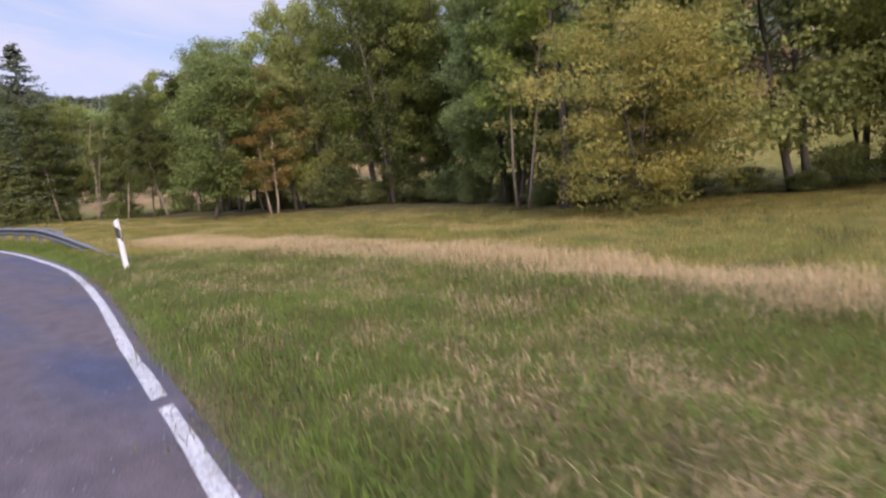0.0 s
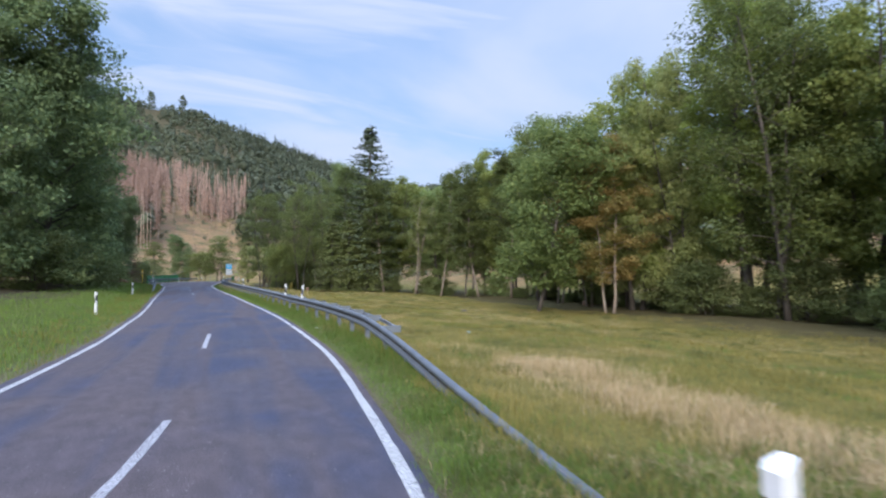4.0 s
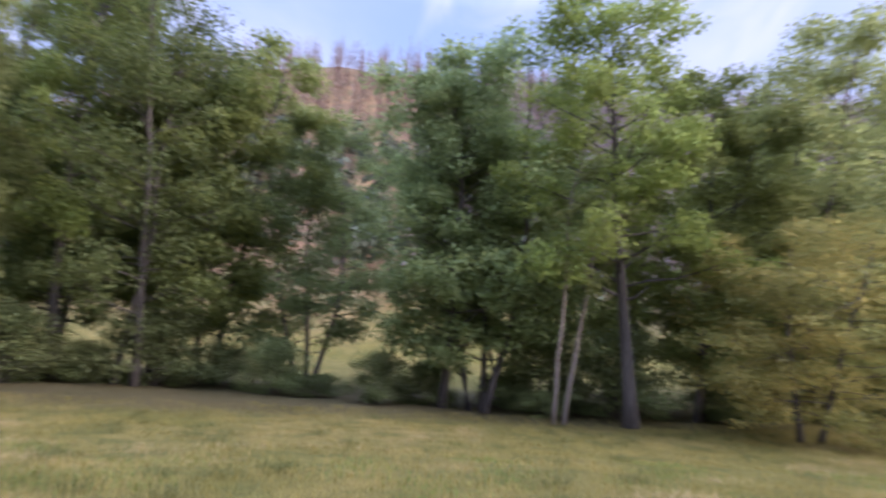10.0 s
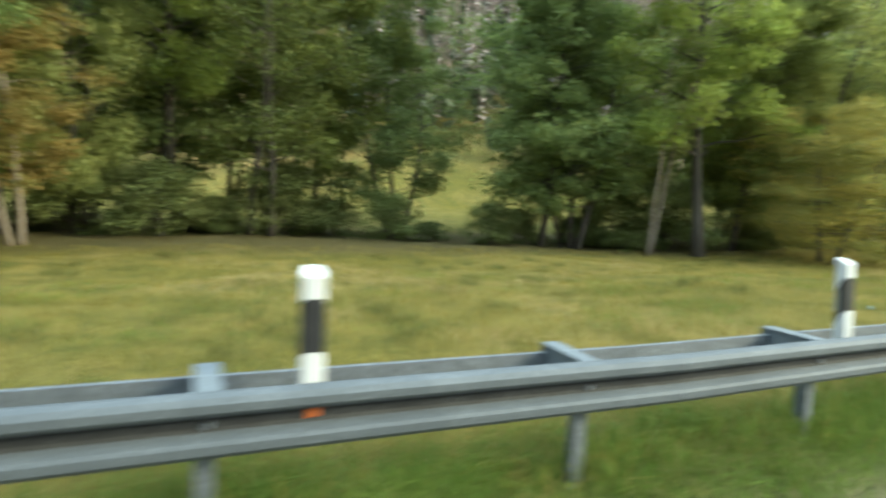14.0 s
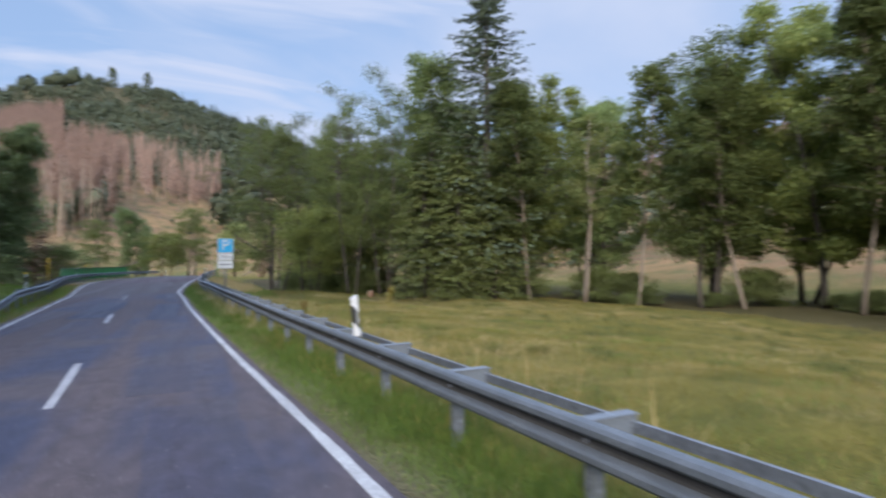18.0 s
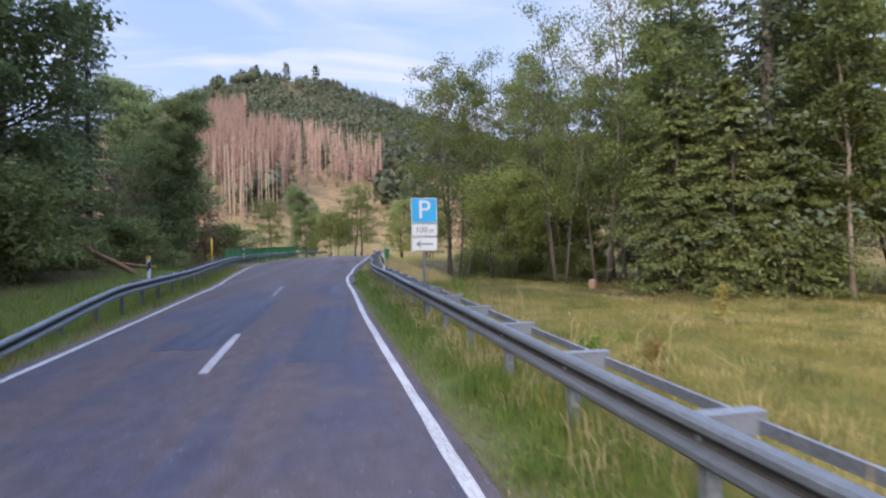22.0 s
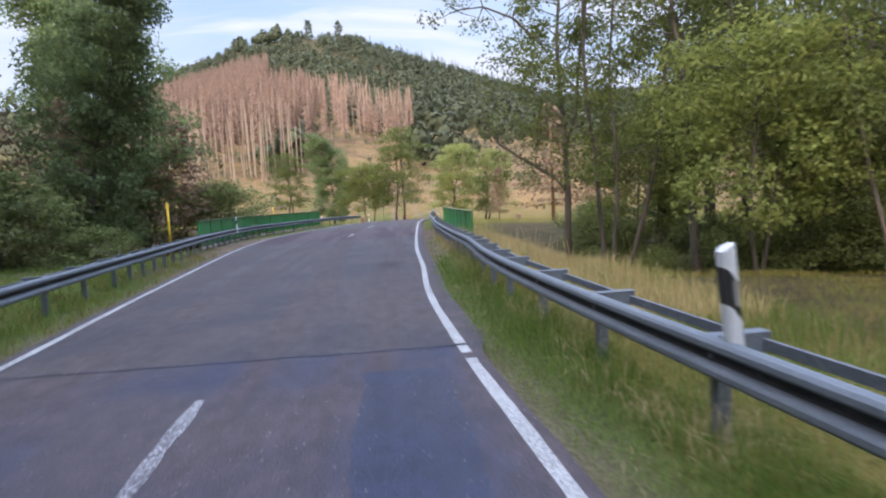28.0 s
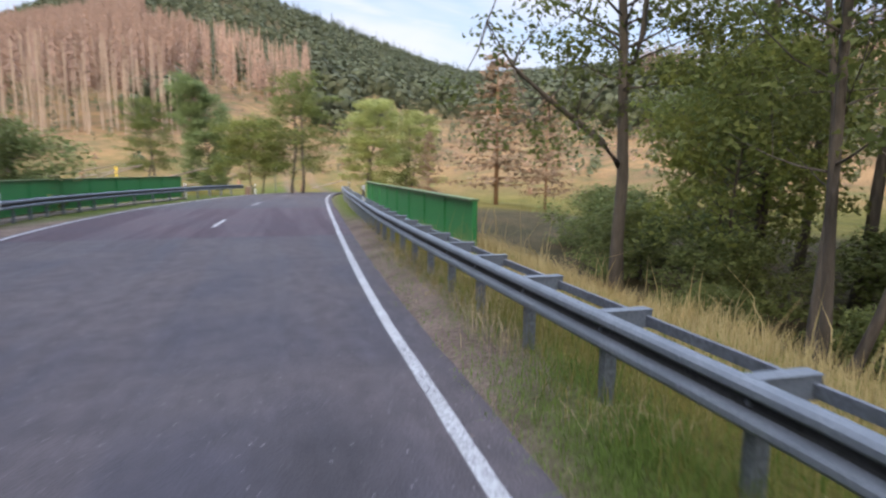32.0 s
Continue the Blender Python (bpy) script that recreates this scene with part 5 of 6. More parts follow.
for key, x, y, h, wd, lb in (
    ("wood_tree", -7.3, 113.0, 11.8, 1.0, "dark green tree beyond the bridge"),
    ("airy", -14.1, 122.0, 9.8, 1.6, "young green tree beyond the bridge"),
    ("maple_b", -2.6, 108.0, 7.2, 1.25, "small light green tree beyond the bridge"),
    ("airy", 1.0, 105.0, 11.0, 1.6, "tall hazy grey-green tree beyond the bridge"),
    ("olive", 7.2, 102.0, 8.6, 1.35, "light green tree beyond the bridge"),
    ("olive", 11.8, 108.0, 9.0, 1.3, "light green tree beyond the bridge"),
    ("bush", -12.4, 79.0, 4.5, 1.2, "round dark bush behind the parapet"),
    ("bush", -18.5, 80.0, 5.0, 1.2, "round dark bush behind the parapet"),
    ("dead_spruce", -13.8, 76.5, 8.8, 1.1, "dead brown spruce behind the parapet"),
    ("wood_tree", -18.2, 79.0, 19.5, 1.0, "dark green tree by the bridge"),
    ("spruce_airy", -18.5, 60.0, 18.5, 1.1, "thin airy spruce with gaps"),
    ("spruce_airy", -15.8, 56.5, 17.0, 1.2, "thin airy spruce with gaps"),
    ("spruce_airy", -21.5, 66.5, 17.0, 1.1, "thin airy spruce with gaps"),
    ("dead_spruce", -16.2, 61.5, 7.5, 1.1, "dead brown spruce under the trees"),
    ("dead_spruce", -17.4, 69.5, 9.0, 1.0, "dead brown spruce by the bridge"),
    ("spruce_airy", -18.2, 52.0, 17.0, 1.2, "thin airy spruce with gaps"),
    ("wood_tree", -15.0, 66.6, 15.6, 0.82, "dense dark green tree by the bridge"),
    ("dead_spruce", -15.6, 51.0, 7.0, 1.1, "dead brown spruce at the wood edge"),
    ("elm_tall", -15.2, 44.5, 25.0, 1.0, "tall dark elm with open outer twigs"),
    ("elm_tall", -14.2, 34.5, 24.0, 0.95, "tall dark elm at the wood edge"),
    ("elm_tall", -13.9, 25.5, 23.0, 0.95, "tall dark elm at the wood edge"),
    ("wood_tree", -12.2, 15.5, 24.0, 0.95, "tall dark tree at the road edge"),
    ("wood_tree", -13.2, 6.0, 20.0, 0.9, "broad dark green tree at the road edge"),
    ("alder_far", -20.5, 12.0, 21, 1.1, "dark tree in the roadside wood"),
    ("alder_far", -20.5, 23.0, 20, 1.1, "dark tree in the roadside wood"),
    ("alder_far", -21.0, 34.0, 21, 1.1, "dark tree in the roadside wood"),
    ("alder_far", -23.0, 44.0, 20, 1.1, "dark tree in the roadside wood"),
    ("alder_far", -26.0, 54.0, 20, 1.1, "dark tree in the roadside wood"),
    ("bush", -14.2, 57.5, 3.6, 1.3, "dark bush under the trees by the bridge"),
    ("bush", -12.8, 62.5, 2.2, 1.3, "dark bush under the trees by the bridge"),
    ("bush", -16.5, 55.5, 3.0, 1.3, "dark bush under the trees by the bridge"),
    ("bush", -17.5, 64.0, 4.0, 1.4, "dark bush under the trees by the bridge"),
    ("bush", -15.0, 39.5, 5.2, 1.3, "leafy undergrowth bush at the wood edge"),
    ("bush", -14.6, 31.0, 5.0, 1.3, "leafy undergrowth bush at the wood edge"),
    ("bush", -15.5, 45.5, 3.4, 1.3, "leafy undergrowth bush at the wood edge"),
    ("bush", -12.0, 40.0, 4.2, 1.2, "leafy undergrowth bush at the wood edge"),
    ("bush", -13.5, 49.5, 2.2, 1.2, "leafy undergrowth bush at the wood edge"),
    ("bush", -11.2, 30.5, 3.6, 1.2, "leafy undergrowth bush at the wood edge"),
    ("bush", -10.8, 20.5, 4.2, 1.2, "leafy undergrowth bush at the wood edge"),
    ("bush", -10.8, 10.5, 4.2, 1.2, "leafy undergrowth bush at the wood edge"),
):
    tree(key, x, y, h, lb, (x * 37 + y * 53) % 360, wd, "trees beside the road")
for key, x, y, h, wd, lb in (
    ("maple_a", -2.8, -86.0, 19.6, 0.85, "large solitary maple by the bend"),
    ("ash_light", 11.0, -106.0, 20.0, 1.75, "broad light green tree in the far meadow"),
    ("alder_far", 33.0, -74.5, 19, 1.3, "dark green tree at the meadow edge"),
    ("alder_far", 37.5, -66.0, 18, 1.3, "green tree at the meadow edge"),
    ("alder_far", 30.5, -81.0, 17, 1.3, "green tree at the meadow edge"),
    ("alder_far", 27.0, -89.0, 19.5, 1.4, "dark green tree at the meadow edge"),
    ("alder_far", 40.5, -58.0, 18, 1.3, "dark green tree at the meadow edge"),
    ("alder_far", 24.0, -99.0, 18, 1.3, "dark green tree at the meadow edge"),
    ("alder_far", 20.0, -110.0, 19, 1.4, "dark green tree at the meadow edge"),
    ("alder_far", 16.5, -122.0, 19, 1.3, "dark green tree in the far tree line"),
    ("alder_far", 2.0, -126.0, 18, 1.3, "green tree in the far tree line"),
    ("alder_far", -7.0, -124.0, 17, 1.3, "dark green tree in the far tree line"),
    ("alder_far", -16.0, -120.0, 18, 1.3, "dark green tree in the far tree line"),
    ("alder_far", -24.0, -112.0, 18, 1.3, "green tree in the far tree line"),
    ("alder_far", -34.0, -100.0, 18, 1.3, "dark green tree in the far tree line"),
    ("bush", 35.0, -71.0, 5.5, 1.5, "leafy brush under the southern trees"),
    ("bush", 31.5, -78.0, 5.5, 1.5, "leafy brush under the southern trees"),
    ("bush", 28.5, -85.5, 6.0, 1.5, "leafy brush under the southern trees"),
    ("bush", 25.5, -94.0, 6.0, 1.5, "leafy brush under the southern trees"),
    ("bush", 22.0, -104.0, 6.0, 1.6, "leafy brush under the southern trees"),
    ("bush", 18.0, -115.0, 6.0, 1.6, "leafy brush under the southern trees"),
    ("bush", 8.0, -124.0, 6.0, 1.7, "leafy brush in the far tree line"),
    ("bush", -2.0, -127.0, 6.0, 1.7, "leafy brush in the far tree line"),
    ("bush", -12.0, -124.0, 6.0, 1.7, "leafy brush in the far tree line"),
    ("bush", 39.0, -62.0, 5.5, 1.5, "leafy brush under the southern trees"),
    ("willow", 38.0, -52.0, 12, 1.0, "olive willow behind the meadow"),
):
    tree(key, x, y, h, lb, (x * 37 + y * 53) % 360, wd, "trees round the southern meadow")

for i, (key, x, y, h) in enumerate((("alder_rear", 39.0, -47.0, 18), ("alder_rear", 36.5, -56.0, 19), ("alder_rear", 42.0, -52.5, 20), ("alder_rear", 36.5, -38.0, 18), ("alder_rear", 37.0, -31.0, 16), ("alder_rear", 46.0, -9.0, 21), ("alder_rear", 47.0, 0.5, 21), ("alder_rear", 44.0, 8.0, 21), ("alder_rear", 43.0, 14.5, 20), ("alder_rear", 44.0, 21.0, 20), ("alder_rear", 42.5, 27.5, 19), ("alder_rear", 42.0, 33.5, 18), ("alder_rear", 40.0, 40.0, 18), ("alder_rear", 34.0, 48.5, 18), ("alder_rear", 28.0, 53.0, 19), ("alder_rear", 24.5, 57.5, 19), ("alder_rear", 27.0, 65.0, 18))):
    tree(key, x, y, h, "green alder in the rear of the tree row", i * 77, 1.05, "trees along the stream", sink=0.2)
for i, (x, y, h) in enumerate(((33.6, -33.5, 1.6), (34.5, -37.0, 1.9), (32.6, -30.6, 1.3), (35.5, -30.5, 1.8), (33.0, -50.0, 2.8), (35.5, -54.5, 3.4), (31.5, -47.0, 2.0), (38.0, -58.0, 3.4), (30.2, -40.0, 2.4), (34.8, -26.0, 2.2), (39.5, -15.0, 2.4), (37.5, -8.0, 2.2), (38.5, 0.5, 2.4), (37.0, 9.0, 2.2), (39.5, 15.5, 2.6), (37.5, 22.0, 2.4), (36.5, 33.0, 2.6), (30.0, 42.5, 2.6), (24.5, 44.0, 2.8), (28.5, 36.8, 0.9), (31.5, 40.5, 2.4), (20.0, 47.5, 2.6), (17.0, 58.0, 2.4))):
    tree("bush", x, y, h, "dark leafy bush under the stream trees", i * 131, 1.3, "bushes along the stream", "bush")


for i in range(30):
    y = -46 + 3.1 * i + 0.8 * math.sin(i * 3.3)
    x = float(np.interp(y, [-44, -34, -26, -18, -6, 6, 20, 32, 40, 46], [29.5, 31, 33.5, 39, 39.5, 38, 38.5, 36, 30, 24])) + 1.2 * math.sin(i * 2.1)
    tree("bush", x, y, 0.9 + 0.4 * math.sin(i * 1.7), "low leafy brush at the foot of the trees", i * 97, 1.7, "bushes along the stream", "bush")


# ---- woods on the hills ----
def scatter(n, az0, az1, t0, t1, rg, dens=None):
    """Places on the hills, between shares of the way from foot to crest."""
    out = []
    while len(out) < n:
        az, t = rg.uniform(az0, az1), math.sqrt(rg.uniform(t0 * abs(t0), t1 * t1))
        if dens is not None and rg.random() > dens(az, t):
            continue
        f, c = hill_range(az)
        d = f + (c - f) * t
        x, y = d * math.sin(radians(az)), d * math.cos(radians(az))
        out.append((x, y, gz(x, y)))
    return np.array(out)


def far_spruces(name, label, pts, hmin, hmax, mat, rg, wide=0.16, tiers=9, per=5, low=0.1, broad=0.5):
    """Spruces far off: whorls of narrow drooping sprays round the axis."""
    q = []
    for x, y, z in pts:
        h = rg.uniform(hmin, hmax)
        w = h * wide * rg.uniform(0.75, 1.25)
        n = tiers * per
        f = (np.arange(n) // per + rg.random(n)) / tiers
        zt = z + h * (low + (1 - low) * f)
        r = w * (1 - f) ** 0.85 * rg.uniform(0.55, 1.15, n) + 0.25
        a = rg.uniform(0, 6.283, n)
        c, s = np.cos(a), np.sin(a)
        hw = broad * (0.35 + r * 0.3)
        q.append(np.stack([np.stack([x - s * hw, y + c * hw, zt], 1), np.stack([x + s * hw, y - c * hw, zt + 0.3], 1), np.stack([x + c * r, y + s * r, zt - r * 0.35 - 0.2], 1)], 1))
        q.append(np.array([[(x - 0.2, y, z + h * 0.75), (x + 0.2, y, z + h * 0.75), (x, y, z + h * 1.03)]]))
    ob = new(name, quads_mesh(name, np.concatenate(q), mat))
    return tagged(ob, label, "forest", kind="stuff")


def far_trunks(name, label, pts, hmin, hmax, rg, w=0.26):
    q = []
    for x, y, z in pts:
        h = rg.uniform(hmin, hmax)
        lean = rg.normal(scale=0.02, size=2) * h
        for c, s in ((1, 0), (0, 1)):
            q.append(((x - c * w, y - s * w, z), (x + c * w, y + s * w, z), (x + lean[0] + c * 0.08, y + lean[1] + s * 0.08, z + h), (x + lean[0] - c * 0.08, y + lean[1] - s * 0.08, z + h)))
    return tagged(new(name, quads_mesh(name, q, M_DEADTRUNK)), label, "forest", kind="stuff")


def far_broadleaf(name, label, pts, hmin, hmax, mat, rg, n=46):
    q = []
    for x, y, z in pts:
        h = hmin + (hmax - hmin) * rg.random() ** 1.6
        d = rg.normal(size=(n, 3))
        d /= np.linalg.norm(d, axis=1)[:, None]
        p = np.array([x, y, z + h * 0.55]) + d * np.array([h * 0.32, h * 0.32, h * 0.45]) * rg.uniform(0.6, 1.0, (n, 1))
        a = np.cross(d, rg.normal(size=(n, 3)))
        a /= np.linalg.norm(a, axis=1)[:, None] + 1e-9
        b = np.cross(d, a)
        s = h * 0.085 * rg.uniform(0.6, 1.5, (n, 1))
        q.append(np.stack([p - a * s, p - b * s, p + a * s, p + b * s], 1))
    return tagged(new(name, quads_mesh(name, np.concatenate(q), mat)), label, "forest", kind="stuff")


rg = np.random.default_rng(5)
dead = scatter(2300, -20, -5.2, 0.06, 0.56, rg, lambda az, t: 1.0 if az < -9.5 else float(smooth(0.31, 0.25, t)) * float(smooth(-5.2, -6.6, az)))
far_spruces("dead_spruce_forest", "dead reddish-brown spruce stand on the hillside", dead, 19, 27, M_FAR_DEAD, rg, 0.095, 13, 9, 0.34, 0.14)
far_spruces("dead_spruce_groups", "scattered dead brown spruces on the hill", scatter(170, -6.0, 2.6, 0.13, 0.30, rg, lambda az, t: float(smooth(0.2, 0.7, noise.noise(Vector((az * 0.8, t * 14, 3.0))) + 0.5))), 15, 24, M_FAR_DEAD, rg, 0.085, 11, 10, 0.22, 0.14)
far_spruces("green_survivors", "dark living spruces among the dead stand", scatter(110, -4.8, 2.0, 0.18, 0.32, rg), 13, 20, M_FAR_SPRUCE, rg, 0.16, 9, 6, 0.1, 0.6)
far_trunks("dead_trunks", "bare pale trunks of dead spruces on the hillside", np.concatenate([dead[::8], scatter(70, -16, -6.5, 0.05, 0.07, rg), scatter(60, -4.4, 3, 0.14, 0.32, rg)]), 12, 22, rg, 0.15)
far_broadleaf("hilltop_scrub", "green scrub and young trees on the hilltop", scatter(5200, -24, 24, 0.27, 1.05, rg, lambda az, t: (1.0 if az > -9.5 else float(smooth(0.45, 0.6, t))) * (0.25 + 0.75 * float(smooth(-0.25, 0.15, noise.noise(Vector((az * 0.6, t * 9, 8.0))))))), 5, 15, M_FAR_LEAF, rg, 38)
far_broadleaf("stand_shrubs", "green young trees below the dead stand", scatter(26, -9.5, -6, 0.06, 0.12, rg), 9, 15, M_FAR_LEAF, rg, 60)
far_broadleaf("slope_shrubs", "low shrubs and brush on the cleared slope", scatter(1500, -24, 40, 0.0, 0.26, rg, lambda az, t: 0.3 if -5 < az < 3 else 1.0), 1.2, 4.5, M_FAR_LEAF, rg, 22)
far_broadleaf("slope_brush", "dry brown brush on the cleared slope", scatter(1300, -24, 40, 0.0, 0.3, rg), 0.8, 2.4, M_FAR_DEAD, rg, 14)
far_spruces("hill_spruces", "dark spruces on the right flank of the hill", np.concatenate([scatter(330, -2, 18, 0.30, 0.95, rg, lambda az, t: 0.3 + 0.7 * (az > 2)), scatter(60, 1.5, 10.5, 0.93, 1.0, rg)]), 13, 23, M_FAR_SPRUCE, rg, 0.16, 10, 7, 0.08, 0.8)
far_broadleaf("hill_woods", "mixed green woods on the hill flank", scatter(1500, 2.0, 34, 0.05, 0.95, rg, lambda az, t: 1.0 if az < 8 else float(smooth(0.12, 0.24, t))), 9, 16, M_FAR_LEAF, rg, 56)
far_broadleaf("hilltop_trees", "dark tree clump on the hilltop", scatter(46, -12.4, -8.6, 0.96, 1.0, rg), 14, 22, M_FAR_LEAF, rg, 60)
for az, h in ((-8.7, 27), (-5.9, 30), (-3.6, 30)):
    f, c = hill_range(az)
    tree("pole_tree", c * 0.99 * math.sin(radians(az)), c * 0.99 * math.cos(radians(az)), h, "lone thin tree on the hilltop skyline", az * 40, 1.5, "lone trees on the hilltop")
far_spruces("east_dead_forest", "dead reddish spruce stand on the eastern slope", scatter(1300, 30, 112, 0.55, 1.0, rg), 18, 27, M_FAR_DEAD, rg, 0.09, 10, 6, 0.25, 0.3)
far_spruces("southern_spruce_forest", "dense grey-brown spruce forest on the steep slope", scatter(3000, 106, 178, 0.10, 1.02, rg), 18, 26, M_FAR_PURPLE, rg, 0.14, 8, 5, 0.1, 0.8)
far_spruces("southern_green_spruces", "dark green spruces among the dying forest", scatter(450, 106, 178, 0.05, 1.02, rg), 16, 24, M_FAR_SPRUCE, rg, 0.15, 8, 5, 0.1, 0.8)
far_broadleaf("east_foot_woods", "green woods at the foot of the eastern slope", scatter(500, 25, 120, 0.05, 0.5, rg, lambda az, t: 0.5 if az < 105 else 1), 8, 14, M_FAR_LEAF, rg, 40)
far_broadleaf("western_woods", "green woods on the western slope", scatter(900, -180, -26, 0.0, 1.0, rg), 11, 18, M_FAR_LEAF, rg, 40)
far_broadleaf("valley_woods", "green woods in the southern valley", scatter(300, 150, 180, 0.0, 0.7, rg), 10, 15, M_FAR_LEAF, rg, 40)


# ---- grass ----
def blades(name, label, pts, lmin, lmax, width, mat, rg, lean=0.5, clump=0.0):
    """Grass blades as narrow bent triangles rising from the ground."""
    n = len(pts)
    x, y = pts[:, 0], pts[:, 1]
    z = ground_z(x, y) - 0.02
    ln = rg.uniform(lmin, lmax, n) * (0.75 + 0.5 * (ripple(x, y, 1.1, 4.0) * 0.5 + 0.5))
    a = rg.uniform(0, 2 * np.pi, n)
    side = np.stack([np.cos(a), np.sin(a), np.zeros(n)], 1) * (width * rg.uniform(0.6, 1.3, n))[:, None]
    tilt = rg.uniform(0.1, lean, n)
    b = a + np.pi / 2 + rg.normal(scale=0.6, size=n)
    root = np.stack([x, y, z], 1)
    out = np.stack([np.cos(b), np.sin(b), np.zeros(n)], 1)
    up = np.array([0, 0, 1.0])
    mid = root + up * (ln * 0.62)[:, None] + out * (ln * 0.25 * tilt)[:, None]
    tip = root + up * (ln * (1 - 0.35 * tilt))[:, None] + out * (ln * 0.9 * tilt)[:, None]
    q = np.stack([root - side, root + side, mid + side * 0.7, tip], 1)
    q2 = np.stack([root - side, mid + side * 0.7, tip, mid - side * 0.7], 1)
    ob = new(name, quads_mesh(name, q if clump else q2, mat))
    return tagged(ob, label, "grass", kind="stuff")


def strip_points(n, y0, y1, u0, u1, rg, side=1, tuft=0.0, keep=None, per=14):
    y = rg.uniform(y0, y1, n)
    u = u0 + (u1 - u0) * rg.random(n)
    x = right_line(y) + u if side > 0 else left_line(y) - u
    if tuft:
        k = max(n // per, 1)
        cx, cy = x[:k], y[:k]
        i = rg.integers(0, k, n)
        x, y = cx[i] + rg.normal(scale=tuft, size=n), cy[i] + rg.normal(scale=tuft, size=n)
    p = np.stack([x, y], 1)
    if keep is not None:
        p = p[rg.random(len(p)) < keep(x, y)]
    return p


rg = np.random.default_rng(21)
bare = lambda x, y: 1 - 0.92 * smooth(53, 56, y) * smooth(78, 70, y)
blades("verge_grass", "short green grass on the road verge", strip_points(95000, -54, 66, 0.26, 1.5, rg, 1, 0, bare), 0.05, 0.14, 0.005, M_GRASS, rg, 1.1)
blades("verge_tufts", "lush grass tufts along the guardrail", strip_points(44000, -50, 64, 0.5, 1.7, rg, 1, 0.12, bare), 0.08, 0.24, 0.006, M_GRASS, rg, 1.5)
blades("verge_long_grass", "long matted green grass on the verge", strip_points(46000, -36, 62, 0.55, 1.6, rg, 1, 0.15, lambda x, y: bare(x, y) * (ripple(x, y, 0.9, 7.0) > -0.15), 60), 0.14, 0.34, 0.006, M_GRASS, rg, 1.7)
blades("verge_dark_grass", "dark tussocks on the verge", strip_points(30000, -36, 24, 0.6, 1.7, rg, 1, 0.13, lambda x, y: ripple(x, y, 0.7, 9.0) > 0.0, 70), 0.10, 0.28, 0.006, M_GRASS_DEEP, rg, 1.6)
blades("verge_dry_stalks", "dry bent stalks hanging over the verge grass", strip_points(2600, 20, 62, 0.85, 1.6, rg, 1, 0.14, None, 26), 0.25, 0.6, 0.004, M_GRASS_TAN, rg, 1.5)
blades("verge_straw", "dry brown straw among the verge grass", strip_points(9000, -50, 64, 0.4, 1.9, rg, 1, 0.2, bare), 0.05, 0.16, 0.004, M_GRASS_TAN, rg, 1.8)
blades("rail_grass", "longer dry grass under the guardrail", strip_points(40000, -36, 70, 0.95, 2.2, rg, 1, 0.14), 0.14, 0.42, 0.004, M_GRASS_MIX, rg, 1.2)
blades("rail_green", "long green grass under the guardrail", strip_points(30000, -30, 60, 0.85, 1.5, rg, 1, 0.14, bare), 0.16, 0.42, 0.005, M_GRASS, rg, 1.2)
blades("meadow_grass", "tall uneven meadow grass", strip_points(150000, -54, 62, 1.8, 10, rg, 1, 0.2), 0.10, 0.26, 0.006, M_GRASS_MIX, rg, 1.5)
blades("meadow_green", "green patches of meadow grass", strip_points(36000, -54, 62, 1.8, 14, rg, 1, 0.4, None, 120), 0.08, 0.22, 0.007, M_GRASS, rg, 1.5)
blades("meadow_far_grass", "meadow grass towards the trees", strip_points(110000, -62, 60, 9, 27, rg, 1, 0.4), 0.08, 0.24, 0.013, M_GRASS_MIX, rg, 1.5)
blades("dry_grass", "dry tan seed stalks in the meadow", strip_points(18000, -33, 62, 1.8, 5.0, rg, 1, 0.3, lambda x, y: 0.2 + 0.8 * (ripple(x, y, 0.35, 1.0) > 0.0), 40), 0.2, 0.45, 0.004, M_GRASS_DRY, rg, 0.95)
blades("meadow_tussocks", "dark green tussocks scattered over the meadow", strip_points(42000, -50, 46, 3, 24, rg, 1, 0.17, lambda x, y: ripple(x, y, 0.5, 2.0) > -0.1, 90), 0.14, 0.34, 0.009, M_GRASS_DEEP, rg, 1.2)
blades("meadow_straw", "pale flattened straw patches in the meadow", strip_points(46000, -50, 46, 3, 22, rg, 1, 0.5, lambda x, y: ripple(x, y, 0.28, 5.0) > -0.1, 160), 0.12, 0.3, 0.006, M_GRASS_DRY, rg, 1.6)
blades("near_tussocks", "rough grass tussocks beside the bend", strip_points(60000, -53.5, -34, 0.35, 6.5, rg, 1, 0.16, None, 40), 0.10, 0.30, 0.006, M_GRASS, rg, 1.8)
blades("near_matted_grass", "matted brown-green grass by the bend", strip_points(70000, -53.5, -34, 0.5, 7, rg, 1, 0.25, None, 60), 0.10, 0.30, 0.006, M_GRASS_DEEP, rg, 1.9)
band = strip_points(24000, -53, -27, -1.0, 1.0, rg, 1, 0.3, None, 60)
band[:, 0] += np.interp(band[:, 1], [-53, -45, -38, -30, -14], [7.0, 7.2, 5.6, 4.7, 5.2])
blades("dry_band", "band of tall tan grass along the meadow edge", band, 0.2, 0.46, 0.005, M_GRASS_TAN, rg, 1.2)
blades("near_dry_tussocks", "dry straw in rough grass by the bend", strip_points(34000, -53.5, -34, 0.8, 8, rg, 1, 0.24, None, 90), 0.10, 0.28, 0.006, M_GRASS_TAN, rg, 1.9)
